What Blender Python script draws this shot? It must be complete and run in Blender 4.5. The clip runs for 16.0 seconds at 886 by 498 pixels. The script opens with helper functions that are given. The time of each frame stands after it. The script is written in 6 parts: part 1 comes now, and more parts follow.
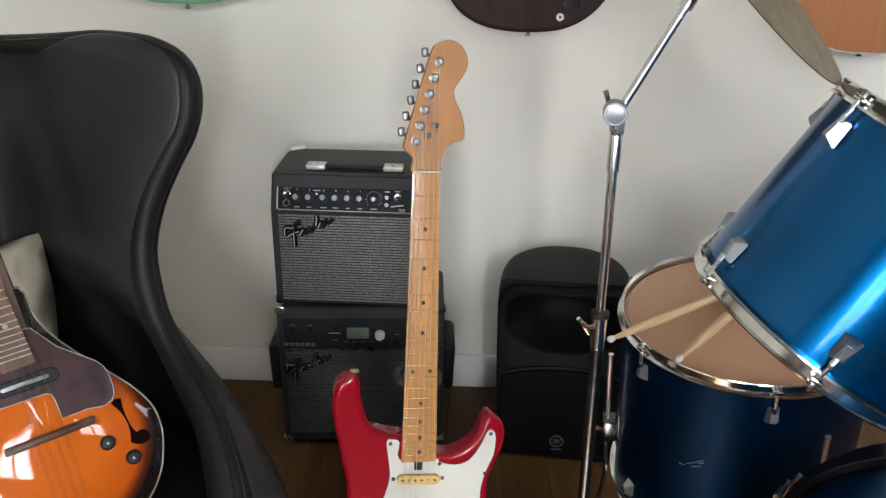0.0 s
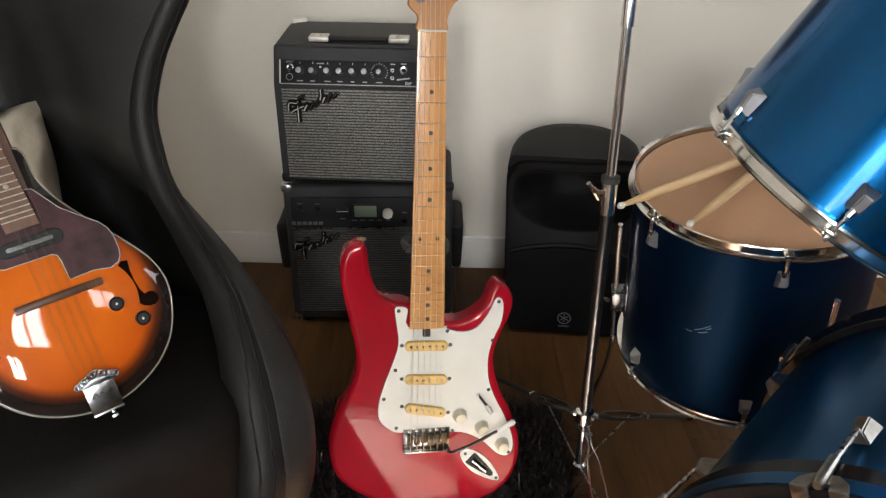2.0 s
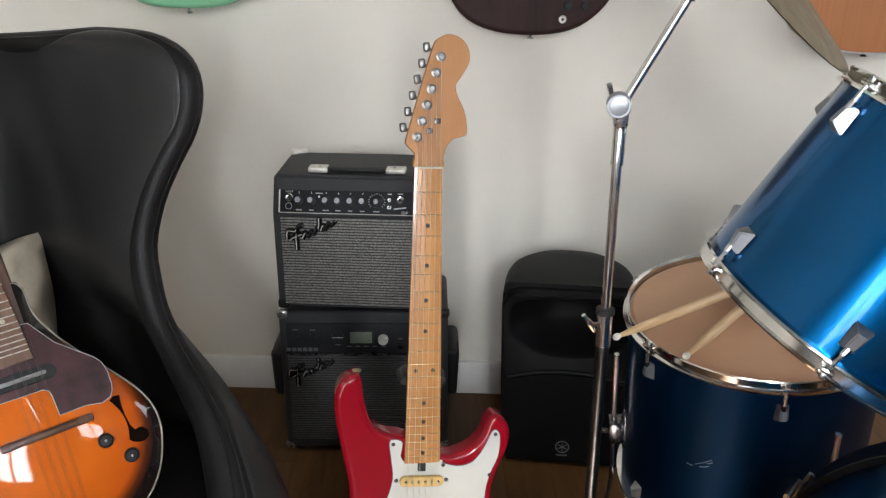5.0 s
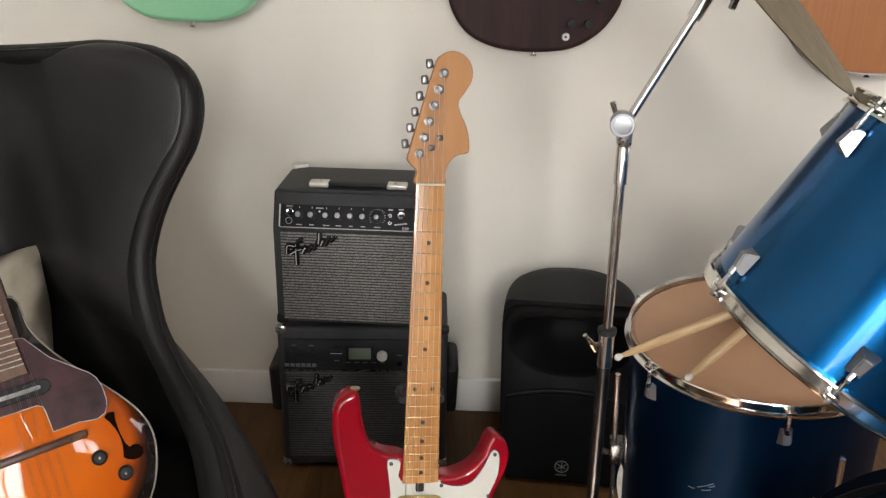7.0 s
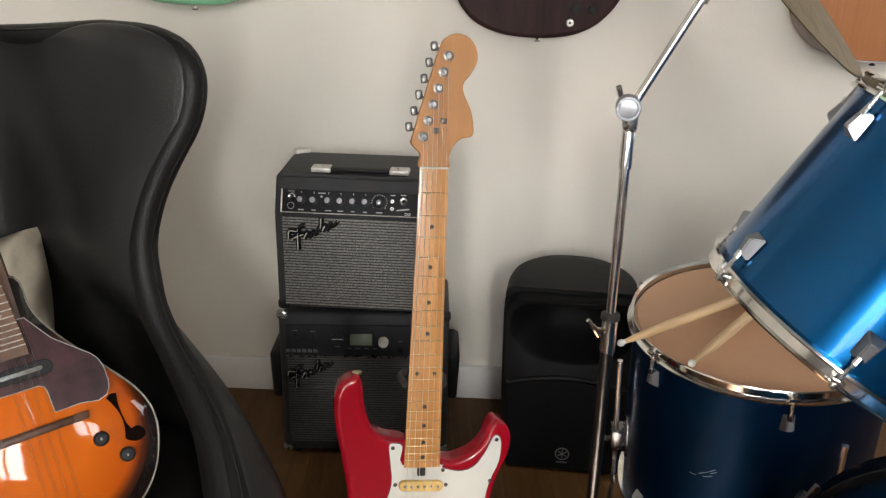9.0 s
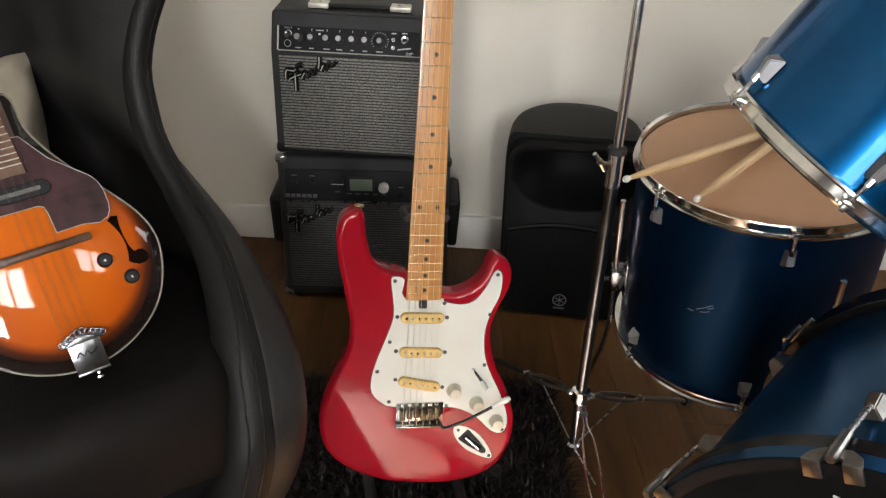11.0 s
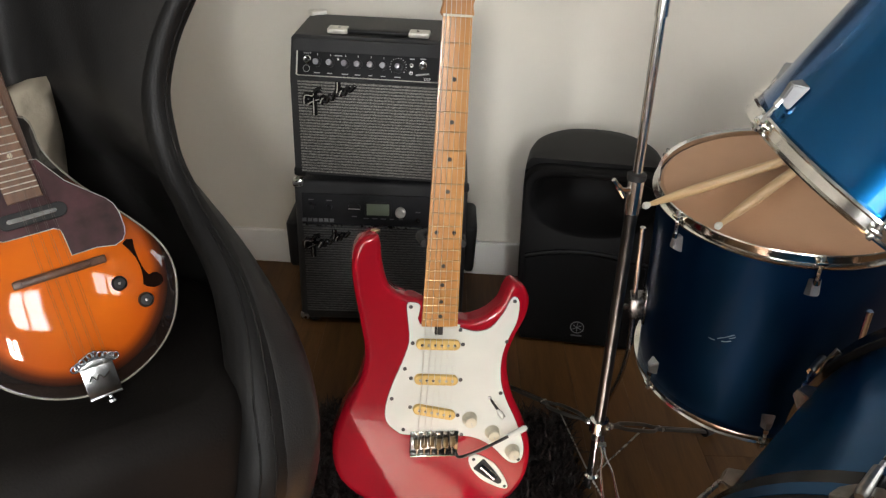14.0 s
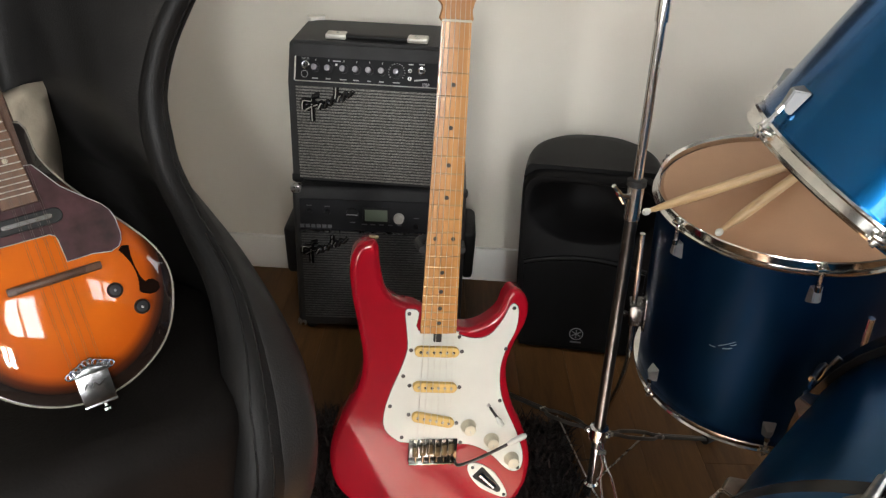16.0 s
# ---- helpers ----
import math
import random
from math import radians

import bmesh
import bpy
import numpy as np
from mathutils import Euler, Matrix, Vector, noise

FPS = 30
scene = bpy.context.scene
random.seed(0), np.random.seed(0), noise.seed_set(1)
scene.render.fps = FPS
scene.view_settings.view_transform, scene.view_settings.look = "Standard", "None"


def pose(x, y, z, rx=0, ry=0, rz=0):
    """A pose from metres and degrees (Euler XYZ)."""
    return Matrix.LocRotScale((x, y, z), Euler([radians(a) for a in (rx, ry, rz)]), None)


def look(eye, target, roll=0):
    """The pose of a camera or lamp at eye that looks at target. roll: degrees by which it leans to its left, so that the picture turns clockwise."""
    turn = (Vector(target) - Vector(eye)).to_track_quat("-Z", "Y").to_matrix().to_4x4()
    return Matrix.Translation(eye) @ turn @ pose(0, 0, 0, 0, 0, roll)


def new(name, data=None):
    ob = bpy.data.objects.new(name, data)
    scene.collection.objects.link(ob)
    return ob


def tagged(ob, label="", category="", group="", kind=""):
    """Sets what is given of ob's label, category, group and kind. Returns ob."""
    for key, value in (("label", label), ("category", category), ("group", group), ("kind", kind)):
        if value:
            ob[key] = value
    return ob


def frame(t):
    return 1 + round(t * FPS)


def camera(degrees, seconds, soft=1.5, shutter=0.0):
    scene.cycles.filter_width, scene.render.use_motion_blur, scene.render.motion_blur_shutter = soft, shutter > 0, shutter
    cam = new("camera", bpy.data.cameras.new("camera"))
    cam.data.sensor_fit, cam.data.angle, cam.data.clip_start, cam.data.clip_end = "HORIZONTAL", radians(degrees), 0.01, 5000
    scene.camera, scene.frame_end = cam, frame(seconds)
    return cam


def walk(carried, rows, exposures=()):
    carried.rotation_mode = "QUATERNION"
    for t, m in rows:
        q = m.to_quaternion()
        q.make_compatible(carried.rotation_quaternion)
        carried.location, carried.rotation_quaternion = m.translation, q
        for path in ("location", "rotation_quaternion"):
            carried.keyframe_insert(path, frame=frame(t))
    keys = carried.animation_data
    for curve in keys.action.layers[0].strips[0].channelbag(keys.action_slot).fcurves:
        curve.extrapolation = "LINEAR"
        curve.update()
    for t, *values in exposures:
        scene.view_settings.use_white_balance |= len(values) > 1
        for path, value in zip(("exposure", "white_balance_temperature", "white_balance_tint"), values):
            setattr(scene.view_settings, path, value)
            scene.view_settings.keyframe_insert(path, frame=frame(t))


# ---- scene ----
cam = camera(58.56, 16.0, soft=1.3)
PATH = [
    (0, 0.0039, 0.0036, 1.1836, 69.053, 0.641, -1.201),
    (0.5, 0.0060, 0.0052, 1.1473, 64.559, 0.483, -1.034),
    (1, 0.0073, 0.0023, 1.1279, 61.209, 0.582, -0.936),
    (1.5, 0.0101, 0.0007, 1.1219, 60.216, 0.454, -0.745),
    (2, 0.0073, 0.0015, 1.1278, 61.782, 0.074, -0.512),
    (2.5, 0.0047, 0.0040, 1.1549, 66.092, -0.012, -0.369),
    (3, 0.0046, -0.0007, 1.1685, 69.307, 0.253, -0.575),
    (3.5, 0.0020, -0.0030, 1.1761, 71.171, 0.580, -1.028),
    (4, 0.0027, -0.0011, 1.1697, 71.308, 0.649, -1.172),
    (4.2, 0.0041, 0.0001, 1.1627, 70.885, 0.449, -1.132),
    (6.3, 0.0076, 0.0143, 1.1483, 69.970, 0.421, -0.537),
    (6.5, 0.0073, 0.0150, 1.1516, 70.330, 0.564, -0.589),
    (7, 0.0057, 0.0175, 1.1529, 71.218, 0.893, -0.831),
    (7.5, 0.0054, 0.0166, 1.1547, 71.735, 1.080, -0.929),
    (8, 0.0020, 0.0159, 1.1537, 71.853, 1.225, -0.935),
    (8.5, 0.0017, 0.0179, 1.1536, 71.661, 1.341, -0.925),
    (9, 0.0006, 0.0192, 1.1419, 70.534, 1.289, -0.865),
    (9.5, -0.0014, 0.0148, 1.1063, 66.272, 1.133, -0.579),
    (10, -0.0018, 0.0127, 1.0851, 62.014, 1.298, -0.578),
    (10.2, -0.0028, 0.0130, 1.0845, 61.358, 1.394, -0.643),
    (12.3, -0.0150, 0.0191, 1.0751, 61.148, 3.352, -2.707),
    (12.5, -0.0135, 0.0215, 1.0740, 61.394, 2.974, -1.969),
    (13, -0.0100, 0.0274, 1.0729, 61.982, 2.115, -0.290),
    (13.5, -0.0094, 0.0261, 1.0750, 62.594, 2.017, -0.122),
    (14, -0.0079, 0.0258, 1.0767, 62.961, 1.975, -0.012),
    (14.5, -0.0076, 0.0277, 1.0763, 63.098, 1.978, -0.022),
    (15, -0.0068, 0.0277, 1.0777, 63.218, 1.988, -0.110),
    (15.5, -0.0090, 0.0308, 1.0754, 63.394, 2.118, -0.171),
    (16, -0.0094, 0.0338, 1.0740, 63.370, 2.077, -0.167),
]
EXPOSURE = [(0.0, 6.85, 5980, 11), (0.6, 6.85, 6350, 12), (3.0, 6.85, 6460, 13), (4.0, 6.85, 5900, 12), (7.0, 6.85, 6500, 14), (10.0, 6.85, 6500, 13), (16.0, 6.85, 6470, 12)]
walk(cam, [(t, pose(x, y, z, 0, 0, yaw) @ pose(0, 0, 0, rx, 0, 0) @ pose(0, 0, 0, 0, 0, roll)) for t, x, y, z, rx, roll, yaw in PATH], EXPOSURE)

from mathutils import geometry

# ---- light ----
world = bpy.data.worlds.new("world")
scene.world = world
world.use_nodes = True
wn = world.node_tree.nodes
sky = wn.new("ShaderNodeTexSky")
sky.sky_type, sky.sun_disc = "NISHITA", False
sky.sun_elevation, sky.sun_rotation = radians(33.5), radians(186.7)
wn["Background"].inputs["Strength"].default_value = 0.0013
world.node_tree.links.new(sky.outputs["Color"], wn["Background"].inputs["Color"])


def window_light(name, m, wide, high, watts, colour=(0.985, 1.0, 0.985)):
    data = bpy.data.lights.new(name, "AREA")
    data.shape, data.size, data.size_y, data.energy, data.color = "RECTANGLE", wide, high, watts, colour
    ob = new(name, data)
    ob.matrix_world = m
    return ob


ROOM = (-2.3, 2.7, -2.4, 2.01, 3.05)  # west, east, south, north, height
WINDOWS = [(-1.35, -0.62, 0.35, 1.90), (-0.45, -0.03, 1.74, 2.32), (0.10, 0.43, 1.00, 1.62), (0.45, 1.15, 1.82, 2.60), (1.85, 2.62, 2.45, 2.98)]
EAST_WINDOW = (0.30, 1.35, 0.95, 2.90)  # south to north, sill to head
for (x0, x1, z0, z1), watts in zip(WINDOWS, (0.45, 0.40, 0.62, 0.33, 0.15)):
    window_light("window_daylight", look(((x0 + x1) / 2, ROOM[2] - 0.13, (z0 + z1) / 2), ((x0 + x1) / 2, 5, (z0 + z1) / 2)), x1 - x0, z1 - z0, watts)

y0, y1, z0, z1 = EAST_WINDOW
window_light("window_daylight", look((ROOM[1] + 0.13, (y0 + y1) / 2, (z0 + z1) / 2), (0, (y0 + y1) / 2, (z0 + z1) / 2)), y1 - y0, z1 - z0, 0.42)
sun = bpy.data.lights.new("sun", "SUN")
sun.energy, sun.angle, sun.color = 1.4, radians(0.6), (1.0, 0.97, 0.92)
new("sun", sun).matrix_world = look((-0.6, -5.0, 3.4), (-0.22, -1.77, 1.25))


# ---- materials ----
def mat(name, colour, rough=0.5, metal=0.0, vary=0.12, scale=8.0, bump=0.0, bump_scale=60.0, coat=0.0, coat_rough=0.04, spec=0.5, rough_vary=0.0):
    """A surface whose colour drifts at two scales, with fine relief."""
    m = bpy.data.materials.new(name)
    m.use_nodes = True
    nt = m.node_tree
    N, L = nt.nodes, nt.links
    b = N["Principled BSDF"]
    b.inputs["Roughness"].default_value, b.inputs["Metallic"].default_value = rough, metal
    b.inputs["Coat Weight"].default_value, b.inputs["Coat Roughness"].default_value = coat, coat_rough
    b.inputs["Specular IOR Level"].default_value = spec
    tc = N.new("ShaderNodeTexCoord")
    n1 = N.new("ShaderNodeTexNoise")
    n1.inputs["Scale"].default_value, n1.inputs["Detail"].default_value = scale, 6
    L.new(tc.outputs["Object"], n1.inputs["Vector"])
    ramp = N.new("ShaderNodeMapRange")
    ramp.inputs["From Min"].default_value, ramp.inputs["From Max"].default_value = 0.3, 0.7
    ramp.inputs["To Min"].default_value, ramp.inputs["To Max"].default_value = 1 - vary, 1 + vary
    L.new(n1.outputs["Fac"], ramp.inputs["Value"])
    mul = N.new("ShaderNodeVectorMath")
    mul.operation = "SCALE"
    mul.inputs[0].default_value = colour
    L.new(ramp.outputs["Result"], mul.inputs["Scale"])
    L.new(mul.outputs["Vector"], b.inputs["Base Color"])
    if rough_vary:
        r2 = N.new("ShaderNodeMapRange")
        r2.inputs["To Min"].default_value, r2.inputs["To Max"].default_value = rough - rough_vary, rough + rough_vary
        n3 = N.new("ShaderNodeTexNoise")
        n3.inputs["Scale"].default_value, n3.inputs["Detail"].default_value = scale * 3, 8
        L.new(tc.outputs["Object"], n3.inputs["Vector"])
        L.new(n3.outputs["Fac"], r2.inputs["Value"])
        L.new(r2.outputs["Result"], b.inputs["Roughness"])
    if bump:
        n2 = N.new("ShaderNodeTexNoise")
        n2.inputs["Scale"].default_value, n2.inputs["Detail"].default_value = bump_scale, 4
        L.new(tc.outputs["Object"], n2.inputs["Vector"])
        bp = N.new("ShaderNodeBump")
        bp.inputs["Strength"].default_value, bp.inputs["Distance"].default_value = bump, 0.002
        L.new(n2.outputs["Fac"], bp.inputs["Height"])
        L.new(bp.outputs["Normal"], b.inputs["Normal"])
        L.new(bp.outputs["Normal"], b.inputs["Coat Normal"])
    return m


def wood(name, dark, light, rough=0.4, stretch=(14, 1.2, 14), coat=0.0, scale=1.0, per_object=0.0, bump=0.08, spec=0.5):
    """Timber with grain along local y."""
    m = bpy.data.materials.new(name)
    m.use_nodes = True
    nt = m.node_tree
    N, L = nt.nodes, nt.links
    b = N["Principled BSDF"]
    b.inputs["Roughness"].default_value, b.inputs["Specular IOR Level"].default_value = rough, spec
    b.inputs["Coat Weight"].default_value, b.inputs["Coat Roughness"].default_value = coat, 0.06
    tc = N.new("ShaderNodeTexCoord")
    mp = N.new("ShaderNodeMapping")
    mp.inputs["Scale"].default_value = [s * scale for s in stretch]
    L.new(tc.outputs["Object"], mp.inputs["Vector"])
    info = N.new("ShaderNodeObjectInfo")
    if per_object:
        off = N.new("ShaderNodeMath")
        off.operation = "MULTIPLY"
        off.inputs[1].default_value = 37.0
        L.new(info.outputs["Random"], off.inputs[0])
        comb = N.new("ShaderNodeCombineXYZ")
        for s in "XYZ":
            L.new(off.outputs[0], comb.inputs[s])
        L.new(comb.outputs[0], mp.inputs["Location"])
    n1 = N.new("ShaderNodeTexNoise")
    n1.inputs["Scale"].default_value, n1.inputs["Detail"].default_value, n1.inputs["Distortion"].default_value = 4.0, 8, 0.6
    L.new(mp.outputs[0], n1.inputs["Vector"])
    n2 = N.new("ShaderNodeTexNoise")
    n2.inputs["Scale"].default_value, n2.inputs["Detail"].default_value = 30.0, 4
    L.new(mp.outputs[0], n2.inputs["Vector"])
    mixf = N.new("ShaderNodeMath")
    mixf.operation = "MULTIPLY_ADD"
    mixf.inputs[1].default_value = 0.3
    L.new(n2.outputs["Fac"], mixf.inputs[0])
    L.new(n1.outputs["Fac"], mixf.inputs[2])
    ramp = N.new("ShaderNodeValToRGB")
    ramp.color_ramp.elements[0].position, ramp.color_ramp.elements[1].position = 0.45, 0.85
    ramp.color_ramp.elements[0].color, ramp.color_ramp.elements[1].color = (*dark, 1), (*light, 1)
    L.new(mixf.outputs[0], ramp.inputs["Fac"])
    out = ramp.outputs["Color"]
    if per_object:
        mr = N.new("ShaderNodeMapRange")
        mr.inputs["To Min"].default_value, mr.inputs["To Max"].default_value = 1 - per_object, 1 + per_object
        L.new(info.outputs["Random"], mr.inputs["Value"])
        vm = N.new("ShaderNodeVectorMath")
        vm.operation = "SCALE"
        L.new(out, vm.inputs[0])
        L.new(mr.outputs["Result"], vm.inputs["Scale"])
        out = vm.outputs["Vector"]
    L.new(out, b.inputs["Base Color"])
    bp = N.new("ShaderNodeBump")
    bp.inputs["Strength"].default_value, bp.inputs["Distance"].default_value = bump, 0.001
    L.new(mixf.outputs[0], bp.inputs["Height"])
    L.new(bp.outputs["Normal"], b.inputs["Normal"])
    return m


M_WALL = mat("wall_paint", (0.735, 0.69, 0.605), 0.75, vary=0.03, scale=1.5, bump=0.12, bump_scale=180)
# Out-of-view walls and ceiling, darkened to cut the bounce light.
M_SIDE = mat("low_bounce_wall", (0.22, 0.215, 0.20), 0.8, vary=0.04, scale=1.5, bump=0.1, bump_scale=180)
M_CEIL = mat("low_bounce_ceiling", (0.25, 0.245, 0.235), 0.85, vary=0.02, scale=2)
M_TRIM = mat("trim_paint", (0.76, 0.74, 0.70), 0.45, vary=0.04, scale=5, bump=0.05)
M_PLANK = wood("oak_plank", (0.066, 0.030, 0.0095), (0.122, 0.058, 0.0185), 0.5, (9, 0.9, 9), 0.0, 1.0, 0.14, spec=0.22)
# Shell leather, lightened to make up for light the wings block.
M_LEATHER = mat("lifted_black_leather", (0.0230, 0.0218, 0.0212), 0.40, vary=0.25, scale=5, bump=0.25, bump_scale=320, coat=0.0, rough_vary=0.07, spec=0.24)
# Seat copy of the leather, its colour darkened for the shade there.
M_SEAT_SHADED = mat("shaded_seat_leather", (0.0098, 0.0085, 0.0078), 0.62, vary=0.3, scale=7, bump=0.3, bump_scale=260, spec=0.08)
# The same leather darkened, so that the lit edge roll stays dim.
M_LEATHER_DIM = mat("dimmed_black_leather", (0.0108, 0.0102, 0.0098), 0.44, vary=0.2, scale=9, bump=0.25, bump_scale=300, rough_vary=0.05, spec=0.16)
M_SEAM = mat("polished_leather_seam", (0.0110, 0.0106, 0.0104), 0.26, vary=0.2, scale=12, bump=0.2, bump_scale=200, spec=0.42)
M_LINEN = mat("cream_linen", (0.50, 0.435, 0.33), 0.9, vary=0.10, scale=14, bump=0.5, bump_scale=45)
M_TOLEX = mat("black_tolex", (0.016, 0.016, 0.017), 0.55, vary=0.2, scale=30, bump=0.6, bump_scale=700)
M_PLASTIC = mat("black_plastic", (0.007, 0.007, 0.0075), 0.5, vary=0.15, scale=20, bump=0.2, bump_scale=500, spec=0.3)
M_PANEL = mat("black_panel", (0.013, 0.013, 0.0145), 0.6, vary=0.15, scale=25, spec=0.2)
M_CHROME = mat("chrome", (0.56, 0.56, 0.56), 0.14, 1.0, vary=0.10, scale=30, rough_vary=0.06)
M_STAND = mat("aged_stand_chrome", (0.72, 0.715, 0.70), 0.2, 1.0, vary=0.2, scale=30, rough_vary=0.06)
M_DULLCHROME = mat("worn_chrome", (0.45, 0.44, 0.42), 0.28, 1.0, vary=0.12, scale=45, rough_vary=0.08)
M_WHITE = mat("white_print", (0.75, 0.75, 0.73), 0.5, vary=0.05)
M_BLACK = mat("black_rubber", (0.013, 0.013, 0.013), 0.7, vary=0.2, scale=30)
M_MAPLE = wood("maple_neck", (0.40, 0.175, 0.047), (0.59, 0.30, 0.098), 0.32, (16, 1.0, 16), 0.25)
M_RED = mat("red_lacquer", (0.285, 0.0042, 0.013), 0.5, vary=0.10, scale=5, coat=0.9, coat_rough=0.13, rough_vary=0.05, spec=0.0, bump=0.9, bump_scale=11)
M_GUARD = mat("pickguard_white", (0.61, 0.62, 0.565), 0.35, vary=0.04, scale=15, coat=0.7)
M_CREAM = mat("aged_cream_plastic", (0.62, 0.42, 0.13), 0.4, vary=0.12, scale=60)
M_KNOB = mat("aged_white_plastic", (0.58, 0.535, 0.41), 0.4, vary=0.06, scale=80)
M_HEADSKIN = mat("coated_drum_skin", (0.45, 0.258, 0.146), 0.5, vary=0.10, scale=6, bump=0.2, bump_scale=250)
M_MINT = mat("mint_lacquer", (0.22, 0.52, 0.29), 0.3, vary=0.05, scale=6, coat=0.8)
M_WALNUT = wood("dark_walnut_body", (0.018, 0.0080, 0.0075), (0.038, 0.0170, 0.0150), 0.6, (9, 1.0, 9), 0.0, spec=0.2)
M_CEDAR = wood("orange_spruce_top", (0.32, 0.118, 0.040), (0.375, 0.145, 0.050), 0.4, (40, 0.6, 40), 0.1)
M_ROSEWOOD = wood("rosewood", (0.045, 0.018, 0.010), (0.13, 0.06, 0.03), 0.45, (20, 1.5, 20))


# ---- mesh helpers ----
def part(name, bm, material, parent=None, label="", smooth=True, sharp=35):
    me = bpy.data.meshes.new(name)
    bmesh.ops.recalc_face_normals(bm, faces=bm.faces)
    bm.to_mesh(me)
    bm.free()
    for p in me.polygons:
        p.use_smooth = smooth
    if smooth:
        me.set_sharp_from_angle(angle=radians(sharp))
    me.materials.append(material)
    ob = new(name, me)
    if parent is not None:
        ob.parent = parent
    if label:
        ob["label"] = label
    return ob


def thing(name, m, label, category, group="", kind=""):
    ob = new(name)
    ob.empty_display_size = 0.05
    ob.matrix_world = m
    return tagged(ob, label, category, group, kind)


def b_box(bm, size, at=(0, 0, 0), bevel=0.0, seg=2, m=None):
    r = bmesh.ops.create_cube(bm, size=1.0)
    vs = r["verts"]
    bmesh.ops.scale(bm, vec=size, verts=vs)
    if bevel:
        es = list({e for v in vs for e in v.link_edges})
        r = bmesh.ops.bevel(bm, geom=es, offset=bevel, segments=seg, affect="EDGES", profile=0.5)
        vs = list({v for f in r["faces"] for v in f.verts} | {v for v in vs if v.is_valid})
    if m is not None:
        bmesh.ops.transform(bm, matrix=m, verts=vs)
    bmesh.ops.translate(bm, vec=at, verts=vs)
    return vs


def box(size, at=(0, 0, 0), bevel=0.0, seg=2, m=None):
    bm = bmesh.new()
    b_box(bm, size, at, bevel, seg, m)
    return bm


def b_lathe(bm, profile, n=48, m=None):
    """Turns a profile of (radius, height) round z."""
    m = m or Matrix()
    rings = []
    for r, h in profile:
        if r < 1e-6:
            rings.append([bm.verts.new(m @ Vector((0, 0, h)))])
        else:
            rings.append([bm.verts.new(m @ Vector((r * math.cos(2 * math.pi * i / n), r * math.sin(2 * math.pi * i / n), h))) for i in range(n)])
    for a, b in zip(rings, rings[1:]):
        for i in range(n):
            j = (i + 1) % n
            q = [a[i % len(a)], a[j % len(a)], b[j % len(b)], b[i % len(b)]]
            q = list(dict.fromkeys(q))
            if len(q) > 2:
                bm.faces.new(q)
    return bm


def lathe(profile, n=48, m=None):
    return b_lathe(bmesh.new(), profile, n, m)


def axis(origin, direction):
    """The frame with z along a direction."""
    return Matrix.Translation(origin) @ Vector(direction).to_track_quat("Z", "Y").to_matrix().to_4x4()


def smooth_path(points, n=8, closed=False):
    """A Catmull-Rom line through points."""
    pts = [Vector(p) for p in points]
    k = len(pts)
    out = []
    for i in range(k if closed else k - 1):
        if closed:
            p0, p1, p2, p3 = pts[i - 1], pts[i], pts[(i + 1) % k], pts[(i + 2) % k]
        else:
            p0, p1, p2, p3 = pts[max(i - 1, 0)], pts[i], pts[i + 1], pts[min(i + 2, k - 1)]
        for j in range(n):
            t = j / n
            out.append(0.5 * (2 * p1 + (p2 - p0) * t + (2 * p0 - 5 * p1 + 4 * p2 - p3) * t**2 + (3 * p1 - p0 - 3 * p2 + p3) * t**3))
    if not closed:
        out.append(pts[-1])
    return out


def b_tube(bm, pts, radius, n=10, closed=False, squash=1.0):
    """A pipe along points; radius may be a number or one for each point."""
    pts = [Vector(p) for p in pts]
    k = len(pts)
    rings, up = [], None
    for i, p in enumerate(pts):
        d = (pts[(i + 1) % k] - pts[i - 1]) if closed else (pts[min(i + 1, k - 1)] - pts[max(i - 1, 0)])
        d.normalize()
        if up is None:
            up = d.orthogonal().normalized()
        up = (up - d * up.dot(d)).normalized()
        side = d.cross(up)
        r = radius[i] if isinstance(radius, (list, tuple)) else radius
        rings.append([bm.verts.new(p + r * (math.cos(2 * math.pi * j / n) * up + squash * math.sin(2 * math.pi * j / n) * side)) for j in range(n)])
    pairs = list(zip(rings, rings[1:])) + ([(rings[-1], rings[0])] if closed else [])
    for a, b in pairs:
        for j in range(n):
            bm.faces.new((a[j], a[(j + 1) % n], b[(j + 1) % n], b[j]))
    if not closed:
        bm.faces.new(rings[0])
        bm.faces.new(rings[-1][::-1])
    return bm


def tube(pts, radius, n=10, closed=False, squash=1.0):
    return b_tube(bmesh.new(), pts, radius, n, closed, squash)


